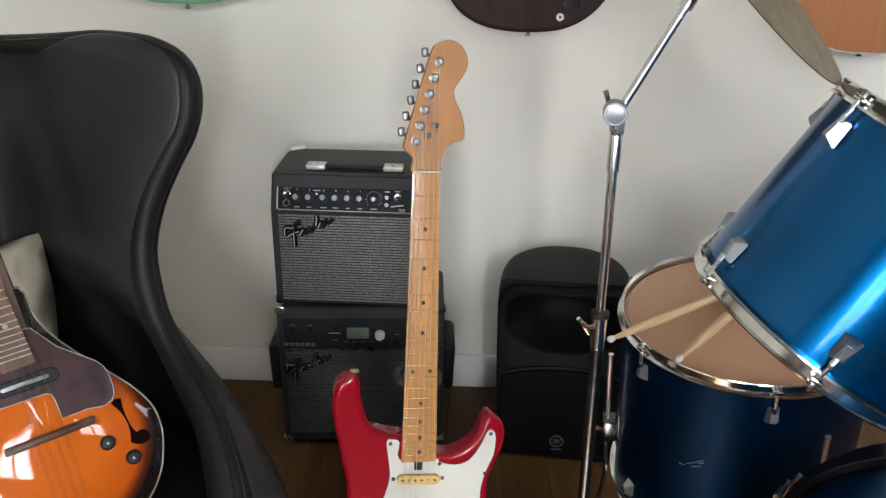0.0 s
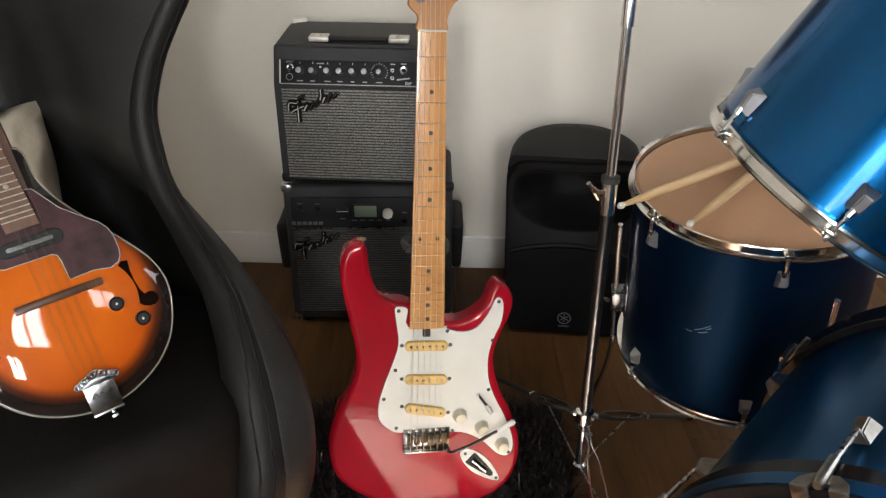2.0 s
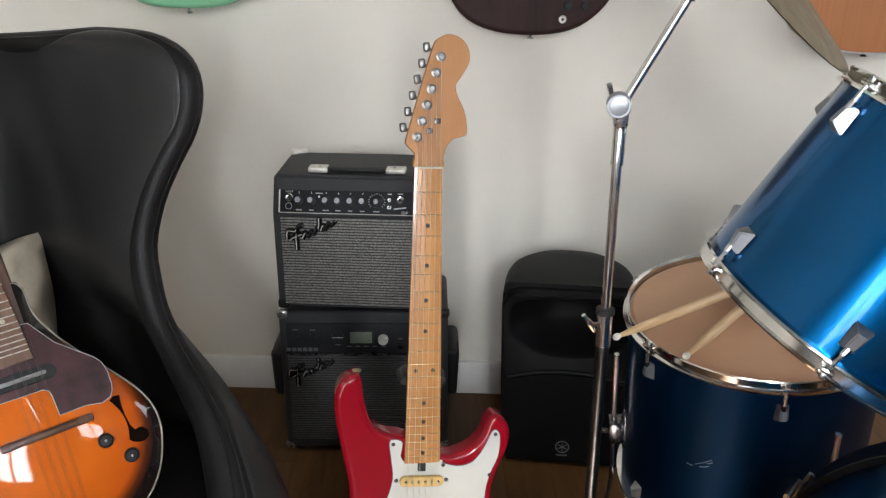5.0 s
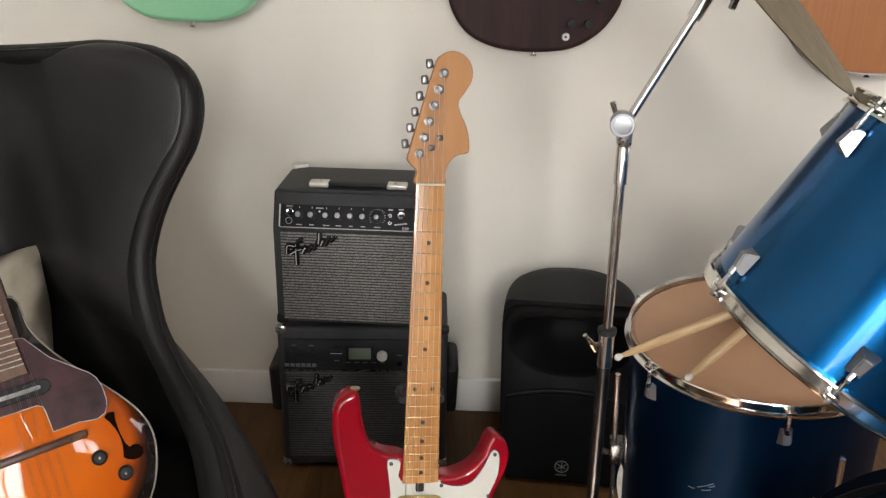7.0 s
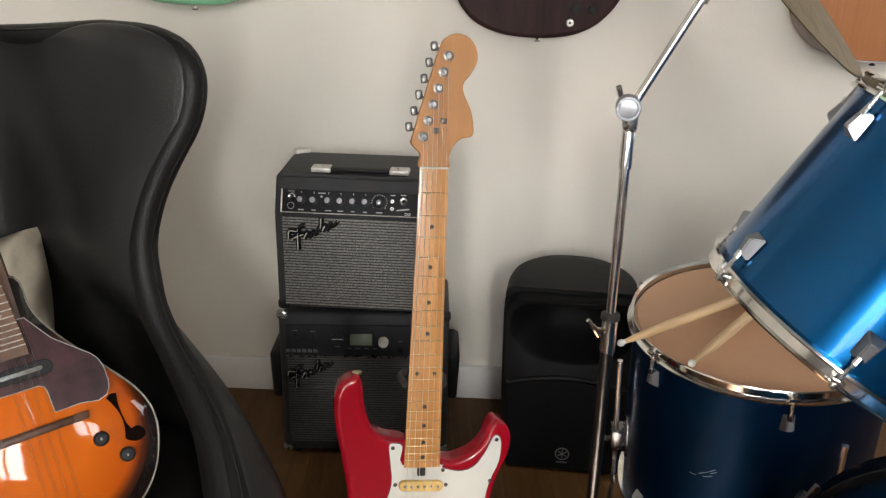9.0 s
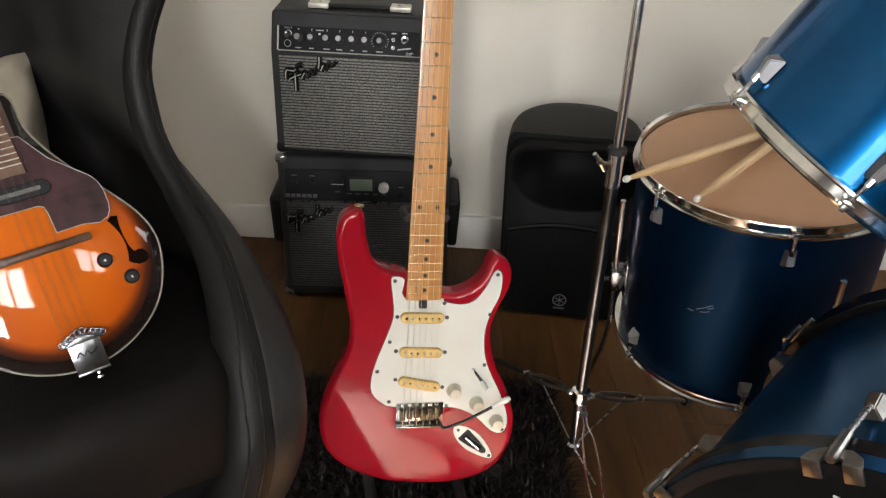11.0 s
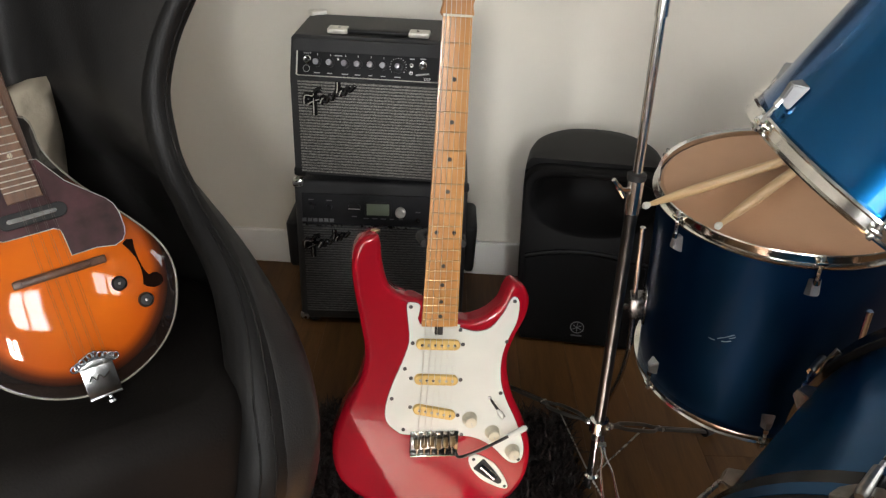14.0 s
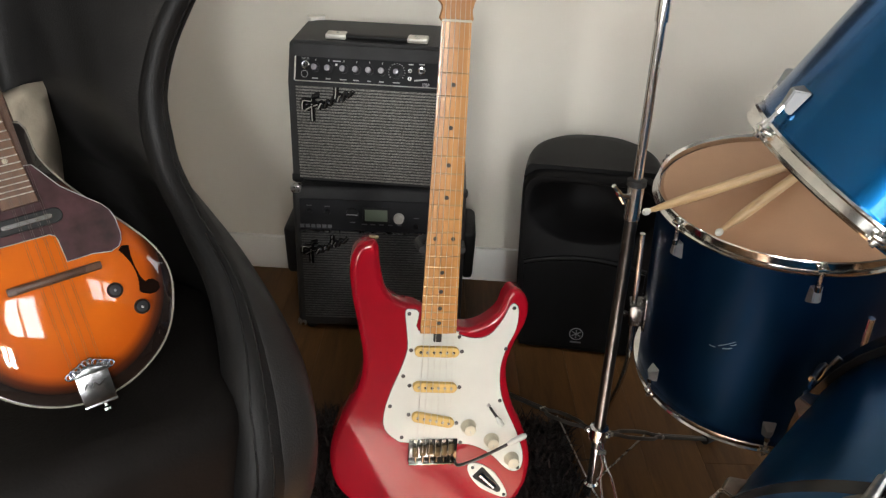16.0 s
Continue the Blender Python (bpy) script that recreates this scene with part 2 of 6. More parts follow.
def b_slab(bm, outline, z0, z1, round_top=0.0, round_bottom=0.0, seg=4):
    """A plate cut to an outline (x, y), from z0 up to z1, its rims rounded."""
    pts = [Vector((p[0], p[1])) for p in outline]
    k = len(pts)
    area = sum(pts[i].x * pts[(i + 1) % k].y - pts[(i + 1) % k].x * pts[i].y for i in range(k))
    if area < 0:
        pts.reverse()
    nor = []
    for i in range(k):
        d = pts[(i + 1) % k] - pts[i - 1]
        nor.append(Vector((d.y, -d.x)).normalized())
    levels = []
    if round_bottom:
        for s in range(seg):
            a = math.pi / 2 * s / seg
            levels.append((round_bottom * (1 - math.sin(a)), z0 + round_bottom * (1 - math.cos(a))))
        levels.append((0, z0 + round_bottom))
    else:
        levels.append((0, z0))
    if round_top:
        for s in range(seg + 1):
            a = math.pi / 2 * s / seg
            levels.append((round_top * (1 - math.cos(a)), z1 - round_top * (1 - math.sin(a))))
        levels.append((round_top * 1.02, z1))
    else:
        levels.append((0, z1))
    rings = [[bm.verts.new((p.x - n.x * o, p.y - n.y * o, z)) for p, n in zip(pts, nor)] for o, z in levels]
    for a, b in zip(rings, rings[1:]):
        for i in range(k):
            j = (i + 1) % k
            bm.faces.new((a[i], a[j], b[j], b[i]))
    bm.faces.new(rings[0][::-1])
    bm.faces.new(rings[-1])
    return bm


def slab(outline, z0, z1, round_top=0.0, round_bottom=0.0, seg=4):
    return b_slab(bmesh.new(), outline, z0, z1, round_top, round_bottom, seg)


def capsule(half, r, n=10, at=(0, 0), turn=0.0):
    pts = [(half + r * math.cos(t), r * math.sin(t)) for t in np.linspace(-math.pi / 2, math.pi / 2, n)]
    pts += [(-half - r * math.cos(t), -r * math.sin(t)) for t in np.linspace(-math.pi / 2, math.pi / 2, n)]
    c, s = math.cos(turn), math.sin(turn)
    return [(at[0] + c * x - s * y, at[1] + s * x + c * y) for x, y in pts]


def moved(bm, m):
    bmesh.ops.transform(bm, matrix=m, verts=bm.verts)
    return bm


# ---- the room ----
def shell_box(name, lo, hi, material, label, bevel=0.0):
    ob = part(name, box([h - l for l, h in zip(lo, hi)], [(l + h) / 2 for l, h in zip(lo, hi)], bevel), material, smooth=False)
    return tagged(ob, label, name.split("_")[0], kind="structure")


W, E, S, N_, H = ROOM
NORTH = Matrix.Translation((0.13, 2.0, 0)) @ pose(0, 0, 0, 0, 0, -3.2)  # the wall behind the instruments runs a little askew
north = shell_box("wall_north", (W - 0.45, 0, 0), (E + 0.15, 0.15, H), M_WALL, "plain off-white painted plaster wall behind the instruments")
north.matrix_world = NORTH
shell_box("wall_west", (W - 0.15, S, 0), (W, N_ + 0.3, H), M_WALL, "plain off-white painted plaster side wall")
y0, y1, z0, z1 = EAST_WINDOW
bm = bmesh.new()
for a, b, c, d in ((S, y0, 0, H), (y1, N_, 0, H), (y0, y1, 0, z0), (y0, y1, z1, H)):
    b_box(bm, (0.15, b - a, d - c), (E + 0.075, (a + b) / 2, (c + d) / 2))
tagged(part("wall_east", bm, M_SIDE, smooth=False), "unseen plaster side wall with a window, darkened to cut bounce light", "wall", kind="structure")
shell_box("ceiling", (W - 0.15, S - 0.15, H), (E + 0.15, N_ + 0.35, H + 0.12), M_CEIL, "unseen ceiling, darkened to cut bounce light")
shell_box("floor", (W, S, -0.12), (E, N_ + 0.16, -0.012), mat("subfloor", (0.03, 0.018, 0.01), 0.9), "dark brown oak plank floor")
# south wall: piers, sills and heads round the windows
bm = bmesh.new()
xs = [W - 0.15, *[v for w in WINDOWS for v in w[:2]], E + 0.15]
for a, b in zip(xs[::2], xs[1::2]):
    b_box(bm, (b - a, 0.15, H), ((a + b) / 2, S - 0.075, H / 2))
for x0, x1, z0, z1 in WINDOWS:
    b_box(bm, (x1 - x0, 0.15, z0), ((x0 + x1) / 2, S - 0.075, z0 / 2))
    b_box(bm, (x1 - x0, 0.15, H - z1), ((x0 + x1) / 2, S - 0.075, (H + z1) / 2))
tagged(part("wall_south", bm, M_SIDE, smooth=False), "unseen wall with five windows, darkened to cut bounce light", "wall", kind="structure")
base = part("baseboard", box((E - W + 0.2, 0.016, 0.1), ((W + E) / 2 - 0.15, -0.008, 0.05), 0.004), M_TRIM)
base.matrix_world = NORTH
tagged(base, "white painted skirting board along the wall", "baseboard", kind="structure")

PLACES = [(pose((x0 + x1) / 2, S - 0.05, (z0 + z1) / 2), x1 - x0, z1 - z0) for x0, x1, z0, z1 in WINDOWS]
PLACES.append((pose(E + 0.05, (EAST_WINDOW[0] + EAST_WINDOW[1]) / 2, (EAST_WINDOW[2] + EAST_WINDOW[3]) / 2, 0, 0, 90), EAST_WINDOW[1] - EAST_WINDOW[0], EAST_WINDOW[3] - EAST_WINDOW[2]))
for count, (at, ww, hh) in enumerate(PLACES, 1):
    win = thing(f"window_{count}", at, "white painted window with a middle bar", "window", kind="structure")
    for nm, sz, at in (("window_frame", (0.05, 0.06, hh), (-ww / 2 + 0.025, 0, 0)), ("window_frame", (0.05, 0.06, hh), (ww / 2 - 0.025, 0, 0)), ("window_frame", (ww - 0.1, 0.06, 0.05), (0, 0, hh / 2 - 0.025)),
                       ("window_frame", (ww - 0.1, 0.06, 0.05), (0, 0, -hh / 2 + 0.025)), ("glazing_bar", (0.045, 0.05, hh - 0.1), (0, 0, 0)), ("window_sill", (ww + 0.1, 0.12, 0.03), (0, 0.10, -hh / 2 - 0.016))):
        part(nm, box(sz, at, 0.004), M_TRIM, win)
    if count in (1, 3, 4, 5):  # unseen sheets added to keep the sun out of these
        part("sun_blocker", box((ww - 0.01, 0.004, hh - 0.01), (0, -0.093, 0)), M_TRIM, win, "unseen white sheet added to block the sun")


# ---- egg chair ----
def egg_chair():
    chair = thing("egg_chair", pose(-0.595, 1.02, 0, 0, 0, 25), "black leather wing-back egg chair with piped edges", "chair")
    # height, half-width, how far the section lies forward, how far its rim wraps (degrees)
    prof = [(0.105, 0.185, 0.25, 110), (0.145, 0.245, 0.27, 128), (0.186, 0.282, 0.27, 131), (0.246, 0.310, 0.27, 129), (0.314, 0.324, 0.262, 127), (0.374, 0.329, 0.226, 126), (0.436, 0.319, 0.188, 123), (0.505, 0.289, 0.136, 115), (0.545, 0.266, 0.105, 109),
            (0.600, 0.230, 0.060, 101), (0.655, 0.206, 0.030, 95), (0.700, 0.200, 0.010, 91), (0.757, 0.201, 0.0, 89), (0.825, 0.222, 0.0, 88), (0.883, 0.252, 0.0, 88), (0.923, 0.276, 0.0, 88), (0.964, 0.289, 0.0, 88), (1.000, 0.290, 0.0, 87), (1.027, 0.277, 0.0, 84), (1.044, 0.248, 0.0, 76), (1.050, 0.205, 0.0, 62)]
    rows = smooth_path([(z, a, q) for z, a, q, _ in prof], 3)
    wraps = smooth_path([(w, 0, 0) for *_, w in prof], 3)
    K = 40
    bm = bmesh.new()
    grid = []
    for (z, a, q), w in zip(rows, wraps):
        ring = []
        back = 0.27 if z > 0.5 else 0.27 - 0.25 * (0.5 - z)
        for i in range(K + 1):
            f = 2 * i / K - 1
            th = radians(w.x) * f
            c = math.cos(th)
            x, y = a * math.sin(th), (back + q) * max(c, 0) ** 0.85 - q if c > 0 else 0.10 * c - q
            open_ = min(1, max(0, (101 - w.x) / 12))  # the wings lie open towards the sitter
            lip = (back + q) * max(math.cos(radians(w.x)), 0) ** 0.85 - q
            x += open_ * (a * math.sin(radians(w.x)) * f - x)
            y += open_ * (lip + (back - lip) * (1 - 0.3 * abs(f) ** 1.75 - 0.35 * (1 - math.cos(math.pi * f))) - y)
            ring.append(bm.verts.new((x, y, z - 0.019 * max(0, (z - 0.9) / 0.15) * max(c, 0) ** 2)))
        grid.append(ring)
    for r0, r1 in zip(grid, grid[1:]):
        for i in range(K):
            bm.faces.new((r0[i], r0[i + 1], r1[i + 1], r1[i]))
    bm.faces.new(grid[0])
    rim = [r[-1].co.copy() for r in grid] + [v.co.copy() for v in grid[-1][-2:0:-1]] + [r[0].co.copy() for r in grid[::-1]]
    shell = part("shell", bm, M_LEATHER, chair, sharp=80)
    so = shell.modifiers.new("thick", "SOLIDIFY")
    so.thickness, so.offset = 0.030, 0.0
    ss = shell.modifiers.new("soft", "SUBSURF")
    ss.levels = ss.render_levels = 1
    # the padding rolls over the edge in a wide curve that swells towards the seat
    k = len(rim)
    low = [min(1, max(0, (0.62 - p.z) / 0.22)) for p in rim]
    fat = [0.021 + 0.023 * f for f in low]
    core, faces, ins = [], [], []
    for i, p in enumerate(rim):
        d = (rim[min(i + 1, k - 1)] - rim[max(i - 1, 0)]).normalized()
        face = Vector((0.0, -1, 0.10))
        face = (face - d * face.dot(d)).normalized()
        side = d.cross(face)
        if side.dot(Vector((0, -0.05, 0.62)) - p) < 0:
            side = -side
        back = fat[i] - 0.0125 - 0.003 * low[i]
        core.append(p + side * (fat[i] - 0.0155 - 0.0135 * low[i] - 0.22 * back) - face * back)
        faces.append(face)
        ins.append(side)
    part("edge_roll", tube(core, fat, 24), M_LEATHER_DIM, chair, sharp=80)

    # one seam runs all round near the edge, a second beside it along the seat
    def seam(turns, span):
        line = []
        for i in span:
            t = radians(turns(low[i]))
            line.append(core[i] + (faces[i] * math.cos(t) - ins[i] * math.sin(t)) * (fat[i] - 0.0004))
        part("piping", tube(line, 0.0019, 8), M_SEAM, chair)

    seam(lambda f: 36 - 26 * f, range(k))
    first = [i for i in range(k) if low[i] > 0.15]
    seam(lambda f: 24 - 42 * f, [i for i in first if i < k / 2])
    seam(lambda f: 24 - 42 * f, [i for i in first if i > k / 2])
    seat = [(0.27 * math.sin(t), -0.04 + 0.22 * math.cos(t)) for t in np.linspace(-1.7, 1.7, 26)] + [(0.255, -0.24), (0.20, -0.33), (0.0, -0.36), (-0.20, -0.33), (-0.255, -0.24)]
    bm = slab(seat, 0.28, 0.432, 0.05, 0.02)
    part("seat_cushion", bm, M_SEAT_SHADED, chair, sharp=80)
    part("seat_piping", tube([(x * 0.985, y * 0.985, 0.387) for x, y in seat], 0.0045, 8, True), M_LEATHER_DIM, chair)
    part("column", lathe([(0, 0.04), (0.03, 0.04), (0.03, 0.14), (0, 0.14)], 24, pose(0, -0.1, 0)), M_DULLCHROME, chair)
    for k in range(4):
        a = radians(45 + 90 * k)
        d = Vector((math.cos(a), math.sin(a), 0))
        o = Vector((0, -0.1, 0))
        part("star_foot", tube([o + d * 0.02 + Vector((0, 0, 0.05)), o + d * 0.15 + Vector((0, 0, 0.035)), o + d * 0.28 + Vector((0, 0, 0.016))], [0.02, 0.017, 0.014], 10), M_DULLCHROME, chair)
    return chair


egg_chair()


# ---- cushion ----
def pillow():
    bm = bmesh.new()
    n = 28
    g = {}
    for side in (1, -1):
        for i in range(n + 1):
            for j in range(n + 1):
                u, v = 2 * i / n - 1, 2 * j / n - 1
                edge = (1 - u**4) * (1 - v**4)
                pinch = 1 - 0.19 * (1 - abs(u * v)) ** 1.5
                if side == -1 and (i in (0, n) or j in (0, n)):
                    g[side, i, j] = g[1, i, j]
                    continue
                w = 0.075 * side * max(edge, 0) ** 0.55 + 0.004 * noise.noise((u * 3, v * 3, side))
                round_off = 1 - 0.02 * (abs(u * v)) ** 6
                pucker = 0.010 * (1 - max(edge, 0)) * math.sin(17 * (u - v) + 5 * u * v) + 0.004 * math.sin(31 * (u + 0.4 * v))
                wave = 1 + 0.022 * noise.noise((u * 2.6, v * 2.6, 4.0))
                g[side, i, j] = bm.verts.new((0.196 * u * pinch * round_off * wave, 0.196 * v * pinch * round_off * wave, w + pucker * side))
        for i in range(n):
            for j in range(n):
                q = [g[side, i, j], g[side, i + 1, j], g[side, i + 1, j + 1], g[side, i, j + 1]]
                bm.faces.new(q)
    m = Matrix.Translation((-0.740, 1.09, 0.533)) @ look((0, 0, 0), (-0.42, 0.85, -0.30)).to_3x3().to_4x4() @ pose(0, 0, 0, 0, 0, 9)
    p = part("pillow", bm, M_LINEN, sharp=80)
    p.matrix_world = m
    tagged(p, "plain cream linen cushion leaning on the chair back", "pillow")


pillow()


# ---- amplifiers ----
def upper_amp():
    amp = thing("guitar_amplifier", pose(-0.168, 1.675, 0.405, 0, 0, -5), "small black guitar amplifier with silver grille cloth and knobs", "amplifier", "stacked amplifiers")
    w, h, d = 0.362, 0.305, 0.207
    # side profile with a raked control panel
    side = [(0, 0), (0, 0.225), (0.028, 0.305), (d - 0.02, 0.320), (d, 0.316), (d, 0)]
    bm = bmesh.new()
    a = [bm.verts.new((-w / 2, y, z)) for y, z in side]
    b = [bm.verts.new((w / 2, y, z)) for y, z in side]
    k = len(side)
    for i in range(k):
        bm.faces.new((a[i], a[(i + 1) % k], b[(i + 1) % k], b[i]))
    bm.faces.new(a[::-1])
    bm.faces.new(b)
    bmesh.ops.bevel(bm, geom=list(bm.edges), offset=0.006, segments=3, affect="EDGES")
    part("cabinet", bm, M_TOLEX, amp)
    # grille
    part("grille_backing", box((w - 0.036, 0.006, 0.213), (0, -0.002, 0.1145)), M_GRILLE, amp, "silver sparkle grille cloth")
    bm = bmesh.new()
    for i in range(32):
        b_box(bm, (w - 0.038, 0.0022, 0.0036), (0, -0.0054, 0.0125 + i * 0.00655))
    tagged(part("grille_cloth", bm, M_GRILLE_RIB, amp, "ribbed silver weave", smooth=False), kind="stuff")
    # raked panel: its own axes
    tilt = math.degrees(math.atan2(0.028, 0.08))
    P = pose(0, 0.0145, 0.2655, 90 - tilt, 0, 0)
    W2, low = 0.326, -0.0155  # the panel sits low on the raked face
    part("control_panel", moved(box((W2, 0.050, 0.004), (0, low, 0.0035), 0.001), P), M_PANEL, amp)
    part("panel_trim", moved(box((W2, 0.002, 0.006), (0, low - 0.0255, 0.004), 0.001), P), M_NICKEL, amp, "bright metal trim strip")
    part("panel_trim", moved(box((0.003, 0.050, 0.006), (-W2 / 2 - 0.001, low, 0.004), 0.001), P), M_NICKEL, amp)
    for x in (-0.120, -0.092, -0.0595, -0.0325, -0.005, 0.022):
        kn = part("knob", moved(lathe([(0, 0.004), (0.0098, 0.004), (0.0095, 0.009), (0.0062, 0.010), (0.0056, 0.020), (0, 0.021)], 20), P @ pose(x, -0.0125, 0)), M_PLASTIC, amp)
        part("knob_cap", moved(lathe([(0, 0.0205), (0.0064, 0.0205), (0.0054, 0.0236), (0, 0.0238)], 16), P @ pose(x, -0.0125, 0)), M_KNOBCAP, kn)
        part("tick_marks", moved(box((0.0010, 0.004, 0.0006), (x, 0.0035, 0.006)), P), M_WHITE, amp)
    kn = part("knob", moved(lathe([(0, 0.004), (0.0145, 0.004), (0.014, 0.008), (0.0075, 0.010), (0.0068, 0.020), (0, 0.021)], 24), P @ pose(0.053, -0.0125, 0)), M_PLASTIC, amp)
    part("knob_cap", moved(lathe([(0, 0.0205), (0.0056, 0.0205), (0.0046, 0.0232), (0, 0.0238)], 16), P @ pose(0.053, -0.0125, 0)), M_KNOBCAP, kn)
    bm = bmesh.new()
    for i in range(15):
        t = radians(-130 + i * 260 / 14 + 90)
        b_box(bm, (0.0024, 0.0009, 0.0005), (0.053 + 0.0172 * math.cos(t), -0.0125 + 0.0172 * math.sin(t), 0.006), m=pose(0, 0, 0, 0, 0, math.degrees(t)))
    part("tick_marks", moved(bm, P), M_WHITE, amp)
    for x, r in ((-0.142, 0.0088), (0.105, 0.0088)):
        jk = part("jack", moved(lathe([(0.0035, 0.001), (0.0035, 0.0095), (r * 0.8, 0.010), (r, 0.008), (r, 0.003)], 20), P @ pose(x, -0.0075, 0)), M_CHROME, amp)
        part("jack_hole", moved(lathe([(0, 0.0072), (0.0036, 0.0072), (0.0036, 0.0060), (0, 0.006)], 12), P @ pose(x, -0.0075, 0)), M_BLACK, jk)
    for y in (-0.0085, -0.0245):
        part("small_socket", moved(lathe([(0.0018, 0.002), (0.0018, 0.0075), (0.0042, 0.0075), (0.0042, 0.003)], 14), P @ pose(0.081, y, 0)), M_DULLCHROME, amp)
    # printed legends, too small to read
    for x, wd in ((-0.120, 0.013), (-0.092, 0.010), (-0.0595, 0.014), (-0.0325, 0.012), (-0.005, 0.008), (0.022, 0.010), (0.053, 0.014)):
        part("legend", moved(box((wd, 0.0022, 0.0005), (x, -0.0345, 0.0058)), P), M_GREYPRINT, amp)
    for x, y, wd in ((0.082, 0.0045, 0.010), (0.105, 0.0055, 0.012), (-0.075, 0.0030, 0.016)):
        part("legend", moved(box((wd, 0.0022, 0.0005), (x, y, 0.0058)), P), M_GREYPRINT, amp)
    part("small_switch", moved(box((0.004, 0.004, 0.003), (-0.075, -0.0045, 0.007), 0.0006), P), M_WHITE, amp)
    ring = part("maker_badge", moved(tube([(0.007 * math.cos(t), 0.007 * math.sin(t), 0) for t in np.linspace(0, 2 * math.pi, 24)[:-1]], 0.0006, 6, True), P @ pose(-0.143, -0.0265, 0.006)), M_GREYPRINT, amp)
    part("legend", moved(box((0.028, 0.0030, 0.0005), (0.105, -0.0262, 0.0058), m=pose(0, 0, 0, 0, 0, 8)), P), M_GREYPRINT, amp)
    txt = bpy.data.curves.new("panel_lettering", "FONT")
    txt.body, txt.size, txt.extrude, txt.align_x = "DSP", 0.0085, 0.0002, "CENTER"
    t = new("panel_lettering", txt)
    txt.materials.append(M_WHITE)
    t.parent = amp
    t.matrix_local = P @ pose(0.116, -0.0385, 0.0058)
    txt = bpy.data.curves.new("jack_lettering", "FONT")
    txt.body, txt.size, txt.extrude, txt.align_x = "INPUT", 0.0058, 0.0002, "CENTER"
    t = new("jack_lettering", txt)
    txt.materials.append(M_GREYPRINT)
    t.parent = amp
    t.matrix_local = P @ pose(-0.142, 0.0035, 0.0058)
    script_badge(amp, pose(-0.092, -0.0075, 0.182, 90, 0, 0) @ pose(0, 0, 0, 0, 0, 8), 0.108)
    # handle
    H_ = pose(0.003, 0.058, 0.309, 5.5, 0, 0)
    part("handle", moved(box((0.150, 0.022, 0.009), (0, 0, 0.0055), 0.0035, 3), H_), M_PLASTIC, amp, "black rubber strap handle")
    for s in (-1, 1):
        cap = part("handle_cap", moved(box((0.044, 0.030, 0.011), (s * 0.0875, 0, 0.0055), 0.003), H_), M_NICKEL, amp, "worn nickel handle end cap")
        part("screw", moved(lathe([(0, 0.011), (0.004, 0.011), (0.003, 0.0128), (0, 0.013)], 10), H_ @ pose(s * 0.084, 0, 0)), M_DULLCHROME, cap)
    part("corner_cap", slab([(-w / 2 + 0.001, d - 0.034), (-w / 2 + 0.012, d - 0.036), (-w / 2 + 0.038, d - 0.014), (-w / 2 + 0.036, d - 0.001), (-w / 2 + 0.001, d - 0.001)], 0.312, 0.3265, 0.001), M_NICKEL, amp, "worn pale corner protector")
    for sx in (-1, 1):
        for y, z in ((0.010, 0.006), (d - 0.008, 0.006)):
            part("corner_cap", box((0.028, 0.026, 0.022), (sx * (w / 2 - 0.012), y, z), 0.006), M_PLASTIC, amp)


def script_badge(amp, m, size, dull=False):
    """A raised script nameplate, drawn as a plain flowing shape."""
    line = M_DULLCHROME if dull else M_NICKEL
    s = size / 0.088
    strokes = [[(-0.046, -0.004), (-0.042, 0.010), (-0.028, 0.008), (-0.022, 0.016), (-0.012, 0.017)], [(-0.026, 0.012), (-0.029, -0.004), (-0.032, -0.026)], [(-0.040, -0.005), (-0.030, -0.001), (-0.018, 0.002)],
               [(-0.018, -0.006), (-0.011, 0.003), (-0.006, -0.004), (0.000, 0.005), (0.005, -0.001), (0.011, 0.009), (0.016, 0.004)], [(0.014, 0.008), (0.0175, 0.018), (0.019, 0.028)],
               [(0.018, 0.005), (0.024, 0.013), (0.028, 0.006), (0.034, 0.017), (0.038, 0.011), (0.048, 0.019)]]
    plate = bmesh.new()
    for st in strokes:
        b_tube(plate, [(x * s, y * s, 0.0015) for x, y, _ in smooth_path([(x, y, 0) for x, y in st], 5)], 0.0068 * s, 8, squash=0.6)
    b = part("script_badge", moved(plate, m), M_GLOSSBLACK, amp, "raised black and silver script nameplate")
    top = bmesh.new()
    for st in strokes:
        b_tube(top, [(x * s, y * s, 0.0052 * s) for x, y, _ in smooth_path([(x, y, 0) for x, y in st], 5)], 0.0014 * s, 6)
    part("badge_line", moved(top, m), line, b, "thin silver line")


